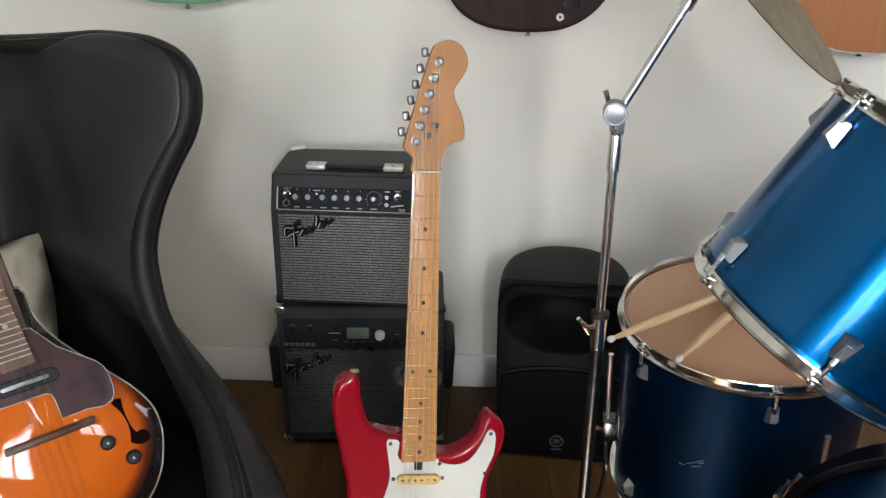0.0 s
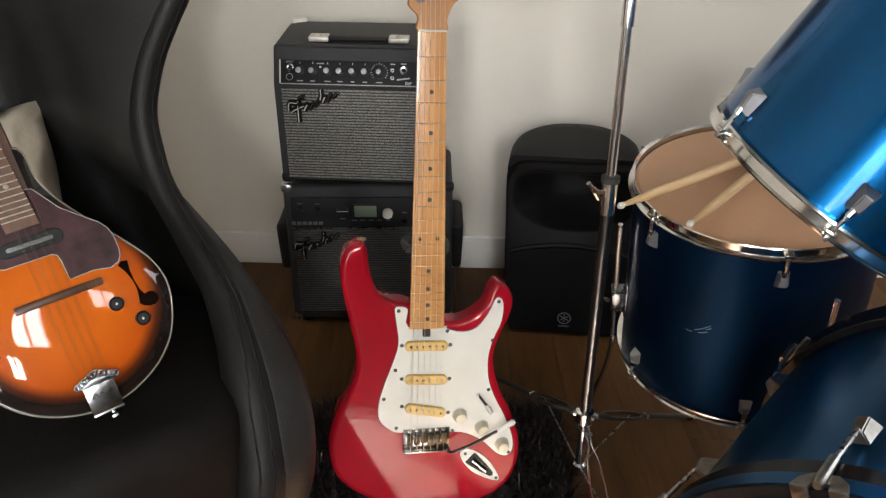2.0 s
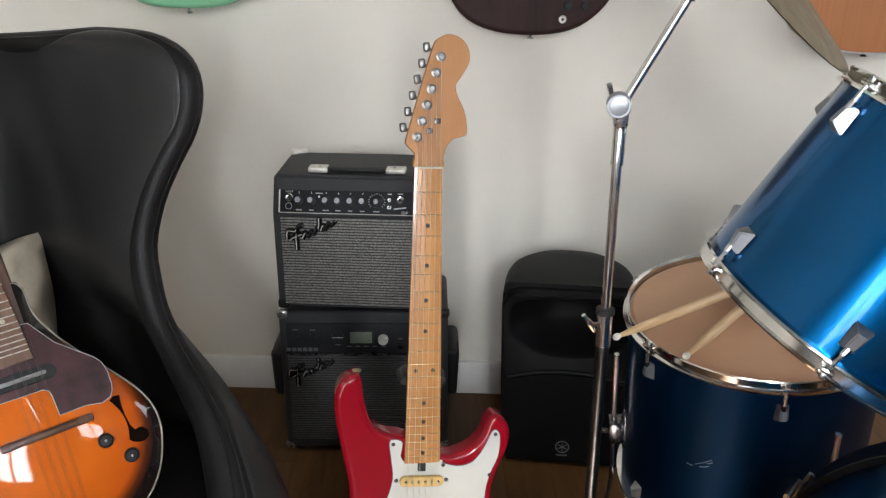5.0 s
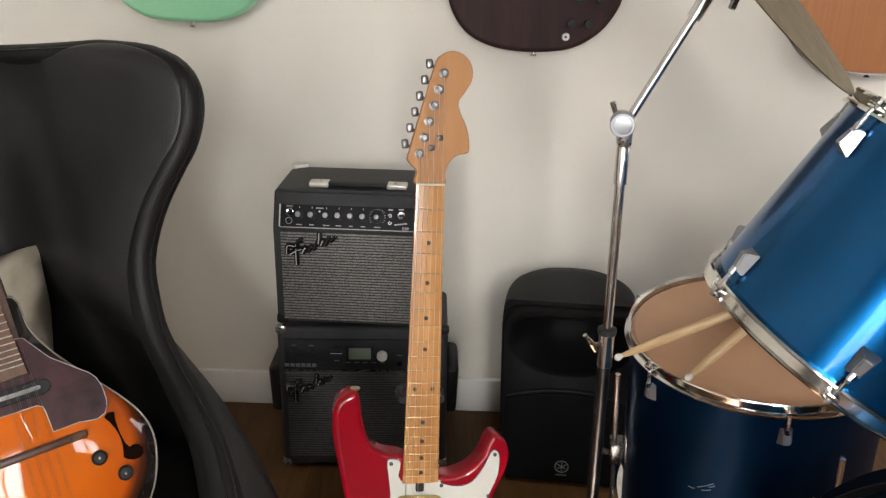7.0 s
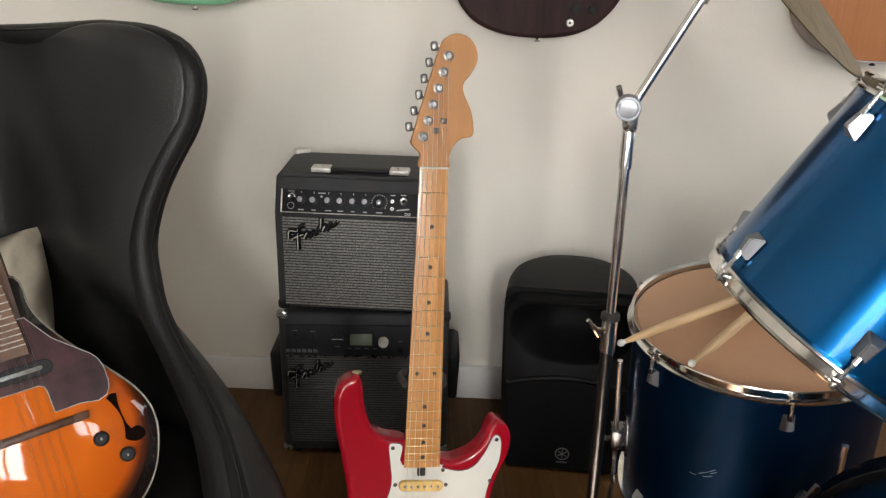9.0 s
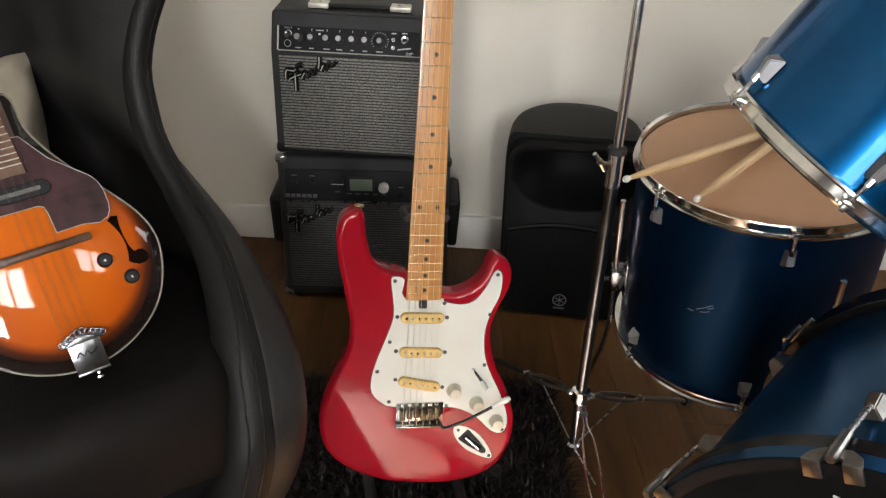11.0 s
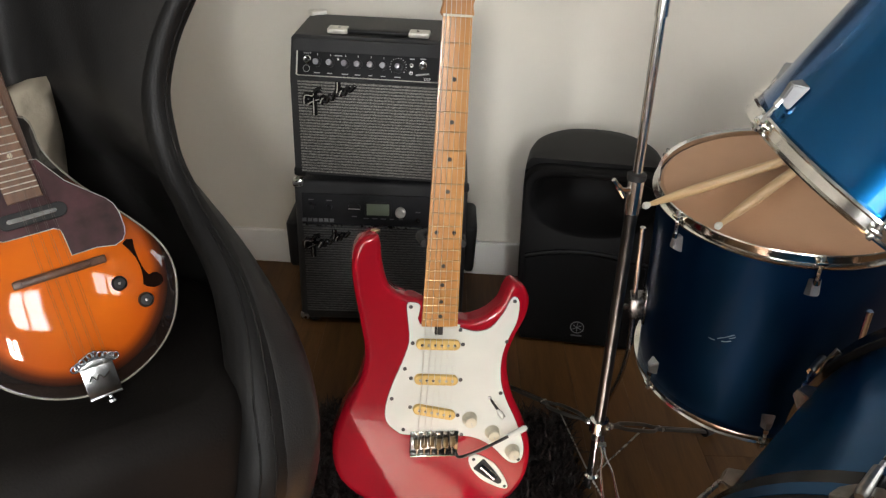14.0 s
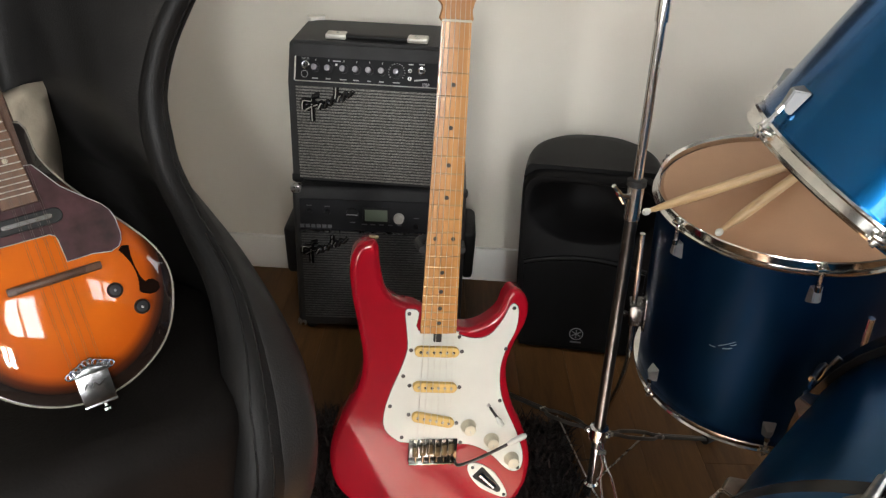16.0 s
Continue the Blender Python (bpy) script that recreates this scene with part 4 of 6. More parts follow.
    part("jack_recess", moved(slab([(-0.022, -0.0105), (-0.019, -0.0115), (0.006, -0.0085), (0.026, -0.0045), (0.029, 0), (0.026, 0.0045), (0.006, 0.0085), (-0.019, 0.0115), (-0.022, 0.0105)], 0.0024, 0.0030), m), M_BLACK, dish)
    for sx in (-0.032, 0.037):
        bm = bmesh.new()
        screw(bm, sx, 0, 0.0024, 0.0026)
        part("jack_screw", moved(bm, m), M_BLACKARM, dish)
    part("jack_socket", moved(tube([(-0.016, 0, 0.0015), (0.014, 0, 0.0045)], 0.0060, 12), m), M_BRIDGE, dish)
    # headstock hardware
    for k in range(6):
        u, v = -0.018 + 0.0066 * k, -0.046 - 0.0236 * k
        part("tuner_post", lathe([(0.0074, -0.002), (0.0072, 0.0006), (0.0048, 0.0012), (0.0044, 0.0060), (0.0024, 0.0060), (0.0022, 0.0028), (0, 0.0026)], 16, pose(u, -v, 0)), M_POST, g, "chrome tuning post")
        tn = part("tuner_shaft", tube([(u, -v, -0.012), (u - 0.020, -v + 0.014, -0.010)], 0.0022, 8), M_POST, g)
        part("tuner_button", moved(box((0.0105, 0.0138, 0.0075), (0, 0, 0), 0.003, 3), pose(u - 0.0205, -v + 0.0135, -0.010, 0, 0, 8)), M_POST, tn, "worn chrome tuner button")
    for u, v in ((0.0115, -0.070), (0.000, -0.0555)):
        part("string_guide", box((0.0095, 0.0075, 0.003), (u, -v, 0.001), 0.0006), M_BLACKARM, g)
    part("strap_button", lathe([(0.004, 0), (0.004, 0.006), (0.0075, 0.008), (0.0075, 0.011), (0, 0.012)], 14, axis((-0.103, -0.331, -0.032), (0.0, 1, 0))), M_BRASS, g)
    part("strap_button", lathe([(0.004, 0), (0.004, 0.006), (0.0075, 0.008), (0.0075, 0.011), (0, 0.012)], 14, axis((0.0, -0.812, -0.034), (0, -1, 0))), M_CHROME, g)
    for k in range(6):
        x0, x1 = -0.0175 + 0.007 * k, -0.026 + 0.0104 * k
        u, v = -0.018 + 0.0066 * k, -0.046 - 0.0236 * k
        mid = [(u, -v, 0.0045)]
        part("string", tube(mid + [(x0, 0.0, 0.0048), (x1, -0.672, 0.0055)], 0.00055 - 0.00006 * k, 5), M_STRING, g)


M_POST = mat("tuner_chrome", (0.20, 0.195, 0.185), 0.34, 1.0, vary=0.25, scale=120, rough_vary=0.1)
M_PLY = mat("dark_ply", (0.09, 0.06, 0.06), 0.5, vary=0.1)
M_HEADSTOCK = wood("amber_maple", (0.36, 0.150, 0.036), (0.43, 0.192, 0.052), 0.5, (14, 1.0, 14), 0.05)
M_FRET = mat("fret_wire", (0.38, 0.28, 0.16), 0.35, 1.0, vary=0.1, scale=50)
M_STRING = mat("steel_string", (0.62, 0.60, 0.56), 0.3, 1.0, vary=0.05)
M_AGEDBRASS = mat("aged_saddle", (0.075, 0.06, 0.036), 0.4, 1.0, vary=0.3, scale=120)
M_BRIDGE = mat("bridge_chrome", (0.30, 0.295, 0.28), 0.22, 1.0, vary=0.2, scale=70, rough_vary=0.08)
M_ARM = mat("blackened_steel", (0.012, 0.011, 0.011), 0.4, vary=0.2, scale=60)
M_BRASS = mat("brass_button", (0.62, 0.50, 0.30), 0.3, 1.0, vary=0.1)
M_BLACKARM = mat("dark_steel", (0.08, 0.075, 0.075), 0.35, 1.0, vary=0.1)
red_guitar()


def guitar_stand():
    st = thing("guitar_stand", pose(0.0, 1.12, 0), "black tubular guitar stand with padded arms", "stand")
    col = M_BLACK
    G2 = GUITAR
    inv = Matrix.Translation((0.0, -1.12, 0))

    def loc(u, v, w):
        return inv @ (G2 @ Vector((u, -v, w)))

    part("upright", tube([loc(0.0, 0.33, -0.085), loc(0.0, 0.70, -0.085), loc(0, 0.84, -0.085)], 0.010, 10), col, st)
    part("cross_bar", tube(smooth_path([loc(-0.085, 0.822, -0.075), loc(-0.04, 0.838, -0.085), loc(0.04, 0.838, -0.085), loc(0.085, 0.822, -0.075)], 5), 0.009, 10), col, st)
    for s in (-1, 1):
        u = 0.005 + 0.078 * s
        part("padded_arm", tube(smooth_path([loc(u, 0.826, -0.080), loc(u, 0.832, -0.04), loc(u, 0.834, 0.005), loc(u, 0.832, 0.040), loc(u, 0.822, 0.066)], 6), 0.0100, 10), col, st, "foam padded support arm")
        foot = inv @ Vector((s * 0.13, 1.085, 0.022))
        part("front_leg", tube([loc(0, 0.80, -0.085), foot], 0.010, 10), col, st)
        part("rubber_foot", lathe([(0, -0.008), (0.015, -0.008), (0.013, 0.014), (0, 0.014)], 14, Matrix.Translation(foot)), col, st)
    foot = inv @ Vector((0.0, 1.44, 0.014))
    part("rear_leg", tube([loc(0, 0.45, -0.085), foot], 0.010, 10), col, st)
    part("rubber_foot", lathe([(0, -0.014), (0.015, -0.014), (0.013, 0.014), (0, 0.014)], 14, Matrix.Translation(foot)), col, st)
    part("neck_cradle", tube(smooth_path([loc(-0.03, 0.335, -0.01), loc(-0.032, 0.332, -0.05), loc(0, 0.332, -0.085), loc(0.032, 0.332, -0.05), loc(0.03, 0.335, -0.01)], 6), 0.006, 8), col, st)


guitar_stand()


# ---- electric mandolin ----
MANDO = Matrix(((0.8752, -0.3577, 0.4566, -0.4680), (0.5681, 0.3611, -0.8059, 0.8535), (0.1176, 0.9188, 0.4945, 0.5988), (0, 0, 0, 1))) @ pose(0, 0, -0.010)


def mandolin():
    m = thing("electric_mandolin", MANDO, "sunburst teardrop electric mandolin with dark pickguard, lying on the chair", "mandolin", "guitars")
    right = [(0.0, -0.145), (0.040, -0.138), (0.078, -0.118), (0.105, -0.089), (0.121, -0.050), (0.124, -0.018), (0.115, 0.012), (0.096, 0.042), (0.070, 0.076), (0.043, 0.116), (0.028, 0.150), (0.022, 0.190)]
    pts = smooth_path([(x, y, 0) for x, y in right] + [(-x, y, 0) for x, y in right[:0:-1]], 4, True)
    out = [(p.x, p.y) for p in pts]
    part("body", slab(out, -0.0458, -0.0038, 0.003, 0.006), M_BURST_SIDE, m, sharp=50)
    # arched sunburst top
    bm = bmesh.new()
    rings = []
    for f, h in ((0.975, -0.0036), (0.93, -0.0012), (0.85, 0.0027), (0.72, 0.0067), (0.5, 0.0097), (0.3, 0.0108), (0.12, 0.0112)):
        rings.append([bm.verts.new((x * f, y * f, h)) for x, y in out])
    for a, b in zip(rings, rings[1:]):
        for i in range(len(a)):
            j = (i + 1) % len(a)
            bm.faces.new((a[i], a[j], b[j], b[i]))
    bm.faces.new(rings[-1])
    part("top", bm, M_BURST, m, "glossy orange sunburst top", sharp=60)
    part("binding", tube([(x * 0.988, y * 0.988, -0.0038) for x, y in out], 0.0011, 8, True), M_BINDING, m, "cream edge binding")
    part("rear_binding", tube([(x * 0.985, y * 0.985, -0.0448) for x, y in out], 0.0018, 8, True), M_BINDING, m)
    # fingerboard and neck
    part("neck", slab([(-0.0155, 0.09), (0.0155, 0.09), (0.0145, 0.42), (-0.0145, 0.42)], 0.004, 0.010), M_ROSEWOOD, m, "rosewood fingerboard")
    part("fingerboard", slab([(-0.0257, 0.0933), (0.0125, 0.0942), (-0.006, 0.40), (-0.036, 0.40)], 0.011, 0.0175, 0.001), M_FINGER, m)
    for k in range(23):
        y = 0.40 - 0.40 * (1 - 2 ** (-(k + 1) / 12))
        if y < 0.10:
            break
        f = (0.40 - y) / 0.306
        part("fret", tube([(-0.0355 + 0.0100 * f, y, 0.0178), (-0.0065 + 0.0187 * f, y, 0.0178)], 0.0008, 6), M_NICKEL, m)
    for k in (5, 7, 10, 14, 18):
        y = 0.40 - 0.40 * (1 - 2 ** (-(k - 0.5) / 12))
        part("inlay_dot", lathe([(0, 0.0172), (0.003, 0.0172), (0.003, 0.0182), (0, 0.0182)], 12, pose(-0.019 + 0.0160 * (0.40 - y) / 0.306, y, 0)), M_KNOB, m)
    part("neck_shaft", tube([(0, 0.19, -0.006), (0, 0.3, 0.0), (0, 0.41, 0.002)], [0.018, 0.015, 0.014], 12), M_MAHOG, m)
    head = [(-0.017, 0.40), (0.017, 0.40), (0.030, 0.43), (0.034, 0.52), (0.018, 0.545), (-0.018, 0.545), (-0.034, 0.52), (-0.030, 0.43)]
    part("headstock", slab(head, -0.004, 0.010, 0.001), M_PLASTIC, m)
    for s in (-1, 1):
        for k in range(4):
            part("tuner_button", lathe([(0, 0), (0.006, 0.001), (0.006, 0.009), (0, 0.01)], 10, axis((s * 0.036, 0.445 + 0.022 * k, 0.0), (s, 0, 0))), M_KNOB, m)
    # pickguard, pickup, bridge
    guard = [(-0.030, 0.137), (0.0112, 0.1367), (0.0181, 0.136), (0.0385, 0.1047), (0.0584, 0.0864), (0.0735, 0.0730), (0.0800, 0.0640), (0.083, 0.0518), (0.0831, 0.035), (0.0812, 0.0265), (0.0769, 0.0202), (0.0669, 0.0165), (0.0474, 0.0205), (0.0191, 0.0199), (0.0180, 0.0450), (0.0165, 0.0518), (0.0109, 0.0552), (-0.0106, 0.0554), (-0.0419, 0.0559), (-0.056, 0.062), (-0.06, 0.10)]
    part("pickguard", slab(guard, 0.0098, 0.0118, 0.0008), M_TORTOISE, m, "dark tortoiseshell pickguard")
    part("pickguard_edge", tube([(x, y, 0.0108) for x, y in guard], 0.0008, 6, True), M_GREYPRINT, m)
    part("pickup", slab(capsule(0.028, 0.0088, 8, (-0.005, 0.0745)), 0.0118, 0.0155, 0.001), M_PLASTIC, m)
    part("pickup_blade", slab(capsule(0.024, 0.0028, 6, (-0.006, 0.0745)), 0.0155, 0.0172, 0.0005), M_CHROME, m)
    part("bridge", box((0.101, 0.0095, 0.010), (0.001, 0.005, 0.0155), 0.002), M_ROSEWOOD, m, "dark rosewood bridge")
    part("bridge_saddle", box((0.074, 0.006, 0.006), (-0.003, 0.005, 0.0215), 0.0015), M_ROSEWOOD, m)
    # sound holes: near-black slabs stand in for the shade inside
    for s in (-1, 1):
        f = [(0.0679, 0.0067), (0.0740, 0.0150), (0.0801, 0.0195), (0.0874, 0.0179), (0.0858, 0.0060), (0.0862, -0.0080), (0.0880, -0.0210), (0.0915, -0.0290), (0.0960, -0.0278), (0.1010, -0.0290), (0.1052, -0.0350), (0.1045, -0.0420), (0.0990, -0.0455), (0.0920, -0.0455), (0.0850, -0.0420), (0.0792, -0.0354), (0.0755, -0.0240), (0.0725, -0.0100)]
        part("sound_hole", slab([(s * x, y) for x, y in f], 0.0020, 0.0072), M_HOLE, m, "dark slab for the shade in the scroll-shaped sound hole")
    for x, y in ((0.0563, -0.0281), (0.0784, -0.0564)):
        kn = part("control_knob", lathe([(0, 0.003), (0.0092, 0.003), (0.0090, 0.010), (0.0082, 0.0155), (0.0062, 0.0172), (0, 0.0178)], 24, pose(x, y, 0)), M_PLASTIC, m, "black control knob")
        part("knob_cap", lathe([(0, 0.0172), (0.0018, 0.0176), (0.0014, 0.0186), (0, 0.0188)], 16, pose(x, y, 0)), M_DULLCHROME, kn)
    # tailpiece
    tp = part("tailpiece", box((0.037, 0.042, 0.004), (0.002, -0.125, 0.010), 0.0012, m=pose(0, 0, 0, 6)), M_TAIL, m, "engraved chrome tailpiece")
    bm = bmesh.new()
    for k in range(10):
        b_tube(bm, [(-0.021 + 0.0051 * k + 0.0036 * math.cos(a), -0.106 + 0.010 * (1 - abs(k - 4.5) / 4.5) + 0.0036 * math.sin(a), 0.0155 - 0.0015 * (k % 2)) for a in np.linspace(0, 2 * math.pi, 13)[:-1]], 0.0011, 6, True)
    b_box(bm, (0.046, 0.010, 0.0030), (0.002, -0.106, 0.0125), 0.001)
    part("tailpiece_crown", bm, M_TAIL, tp)
    part("engraving", moved(tube(smooth_path([(-0.012, -0.002, 0), (-0.008, 0.003, 0), (-0.004, -0.002, 0), (0.0, 0.003, 0), (0.004, -0.002, 0), (0.012, 0.003, 0)], 4), 0.0008, 6), pose(0.002, -0.124, 0.0125)), M_BLACKARM, tp)
    part("tail_skirt", box((0.037, 0.004, 0.024), (0.002, -0.147, -0.002), 0.001), M_TAIL, tp)
    part("end_pin", lathe([(0.003, 0), (0.003, 0.008), (0.006, 0.010), (0.006, 0.013), (0, 0.014)], 12, axis((0.006, -0.147, -0.018), (0, -1, 0))), M_CHROME, m)
    for k in range(8):
        x0, x1 = (-0.017 + 0.0105 * (k // 2) + 0.0022 * (k % 2)), (-0.011 + 0.0068 * (k // 2) + 0.0016 * (k % 2))
        part("string", tube([(x0, -0.104, 0.014), (x0, 0.0, 0.0252), (x1, 0.40, 0.0190)], 0.0002, 5), M_DARKSTRING, m)


def sunburst():
    """Amber in the middle, darkening to black at the rim, as the finish is sprayed."""
    mt = mat("sunburst_lacquer", (0.5, 0.15, 0.02), 0.4, coat=0.9, vary=0.08, scale=10, spec=0.05)
    nt = mt.node_tree
    N, L = nt.nodes, nt.links
    tc = N.new("ShaderNodeTexCoord")
    mp = N.new("ShaderNodeMapping")
    mp.inputs["Location"].default_value = (0, 0.03, 0)
    mp.inputs["Scale"].default_value = (8.0, 7.5, 0)
    ln = N.new("ShaderNodeVectorMath")
    ln.operation = "LENGTH"
    L.new(tc.outputs["Object"], mp.inputs["Vector"])
    L.new(mp.outputs[0], ln.inputs[0])
    rp = N.new("ShaderNodeValToRGB")
    e = rp.color_ramp.elements
    e[0].position, e[0].color = 0.40, (0.60, 0.122, 0.003, 1)
    e[1].position, e[1].color = 0.93, (0.010, 0.006, 0.005, 1)
    q = e.new(0.77)
    q.color = (0.44, 0.076, 0.003, 1)
    q = e.new(0.865)
    q.color = (0.08, 0.016, 0.004, 1)
    L.new(ln.outputs["Value"], rp.inputs["Fac"])
    L.new(rp.outputs["Color"], N["Principled BSDF"].inputs["Base Color"])
    return mt


M_FINGER = wood("worn_rosewood", (0.085, 0.040, 0.021), (0.19, 0.095, 0.050), 0.5, (20, 1.5, 20))
M_BINDING = mat("aged_binding", (0.24, 0.22, 0.17), 0.4, vary=0.1, scale=60)
M_DARKSTRING = mat("tarnished_string", (0.10, 0.085, 0.07), 0.35, 1.0, vary=0.1)
M_TAIL = mat("tailpiece_chrome", (0.36, 0.365, 0.375), 0.2, 1.0, vary=0.15, scale=90, rough_vary=0.08)
M_HOLE = mat("hole_shade", (0.008, 0.004, 0.003), 0.9, vary=0.2, scale=30, spec=0.0)
M_BURST = sunburst()
M_BURST_SIDE = mat("dark_burst_side", (0.014, 0.007, 0.005), 0.2, vary=0.2, scale=8, coat=1.0)
M_MAHOG = wood("mahogany", (0.06, 0.02, 0.010), (0.14, 0.05, 0.025), 0.35, coat=0.5)
M_TORTOISE = mat("tortoiseshell", (0.042, 0.014, 0.016), 0.3, vary=0.6, scale=40, coat=0.5, spec=0.2)
mandolin()


# ---- drum kit ----
def drum_wrap(name, light, rough=0.34, coat=0.12):
    """Metallic blue wrap: a pigmented metal under clear lacquer."""
    m = mat(name, light, rough, 0.92, vary=0.14, scale=4, coat=coat, rough_vary=0.06)
    return m


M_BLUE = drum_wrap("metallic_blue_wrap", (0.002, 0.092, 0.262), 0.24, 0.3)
# Copies of the kit's blue, darkened for shade on floor tom and bass.
M_BLUE_SHADE = drum_wrap("shaded_blue_wrap", (0.0010, 0.022, 0.074), 0.42, 0.02)
M_BLUE_HALF_SHADE = drum_wrap("half_shaded_blue_wrap", (0.001, 0.064, 0.165), 0.30, 0.03)
M_INSIDE = mat("black_resonant_skin", (0.0085, 0.0082, 0.008), 0.65, vary=0.2, scale=9, spec=0.0)
M_LUG = mat("lug_chrome", (0.34, 0.35, 0.365), 0.40, 1.0, vary=0.05, scale=40, rough_vary=0.06)
M_BRACKET = mat("dulled_bracket_chrome", (0.17, 0.168, 0.165), 0.25, 1.0, vary=0.2, scale=50, rough_vary=0.08)
M_STEEL = mat("pressed_steel_hoop", (0.70, 0.69, 0.66), 0.14, 1.0, vary=0.15, scale=35, rough_vary=0.08, bump=0.06, bump_scale=40)


def hoop_profile(r, z, up):
    """A flanged steel hoop round a skin edge at height z; up: +1 or -1."""
    return [(r - 0.004, z - 0.004 * up), (r + 0.010, z - 0.004 * up), (r + 0.011, z - 0.001 * up), (r + 0.004, z + 0.002 * up), (r + 0.0035, z + 0.0125 * up), (r + 0.0065, z + 0.0155 * up), (r + 0.0055, z + 0.0175 * up), (r + 0.001, z + 0.014 * up), (r + 0.0008, z + 0.002 * up), (r - 0.004, z + 0.001 * up), (r - 0.004, z - 0.004 * up)]


def lug(drum, th, r, z, up, rod_to, size=1.0):
    """A wedge lug on the shell, its tension rod and the hoop ear."""
    m = pose(0, 0, 0, 0, 0, th) @ pose(r, 0, z)
    s = size
    bm = bmesh.new()
    pts = [(0, -0.016, -0.021), (0, 0.016, -0.021), (0, 0.013, 0.021), (0, -0.013, 0.021), (0.020, -0.007, -0.010), (0.020, 0.007, -0.010), (0.015, 0.0055, 0.017), (0.015, -0.0055, 0.017)]
    v = [bm.verts.new((x * s, y * s, z_ * s * up)) for x, y, z_ in pts]
    for f in ((0, 1, 2, 3), (4, 5, 6, 7), (0, 1, 5, 4), (1, 2, 6, 5), (2, 3, 7, 6), (3, 0, 4, 7)):
        bm.faces.new([v[i] for i in f])
    bmesh.ops.bevel(bm, geom=list(bm.edges), offset=0.0015, segments=2, affect="EDGES")
    lg = part("lug", moved(bm, m), M_LUG, drum, "chrome wedge lug")
    part("tension_rod", moved(tube([(0.009, 0, 0.014 * up * s), (0.009, 0, rod_to - z)], 0.0028, 8), m), M_DULLCHROME, lg)
    part("rod_sleeve", moved(tube([(0.009, 0, 0.014 * up * s), (0.009, 0, 0.026 * up * s)], 0.0048, 10), m), M_CHROME, lg)
    part("hoop_ear", moved(box((0.014, 0.016, 0.006), (0.008, 0, rod_to - z), 0.002), m), M_STEEL, lg)
    part("rod_head", moved(box((0.006, 0.006, 0.010), (0.009, 0, rod_to - z + 0.006 * up), 0.001), m), M_DULLCHROME, lg)


def rack_tom():
    n = Vector((0.507, -0.107, 0.855)).normalized()
    c = Vector((0.496, 0.930, 0.705))
    x = Vector((-0.855, 0.0, 0.507))
    x = (x - n * x.dot(n)).normalized()
    y = n.cross(x)
    F = Matrix(((x.x, y.x, n.x, c.x), (x.y, y.y, n.y, c.y), (x.z, y.z, n.z, c.z), (0, 0, 0, 1)))
    tom = thing("rack_tom", F, "metallic blue rack tom drum with chrome hoops, tilted", "drum", "drum kit")
    R, L = 0.166, 0.285
    part("shell", lathe([(R - 0.006, 0.012), (R, 0.012), (R, L - 0.012), (R - 0.006, L - 0.012)], 72), M_BLUE, tom)
    for nm, z, up in (("lower_hoop", 0.022, -1), ("upper_hoop", L - 0.012, 1)):
        part(nm, lathe(hoop_profile(R, z, up), 72), M_STEEL, tom, "chromed steel hoop")
        part("skin", lathe([(0, z + 0.004 * up), (R, z + 0.004 * up), (R, z), (0, z)], 48), M_HEADSKIN, tom)
    for k in range(6):
        th = (7, 68, 127, 187, 247, -45)[k]
        lug(tom, th, R, 0.060, -1, 0.014, 0.8)
        lug(tom, th, R, L - 0.050, 1, L - 0.006, 0.8)
    # hidden mount that carries the tom over the bass drum
    part("tom_arm", tube(smooth_path([(-0.115, 0.115, 0.15), (-0.14, 0.17, 0.12), (-0.156, 0.25, 0.06), (-0.156, 0.281, -0.012)], 6), 0.011, 10), M_CHROME, tom)
    return tom


rack_tom()


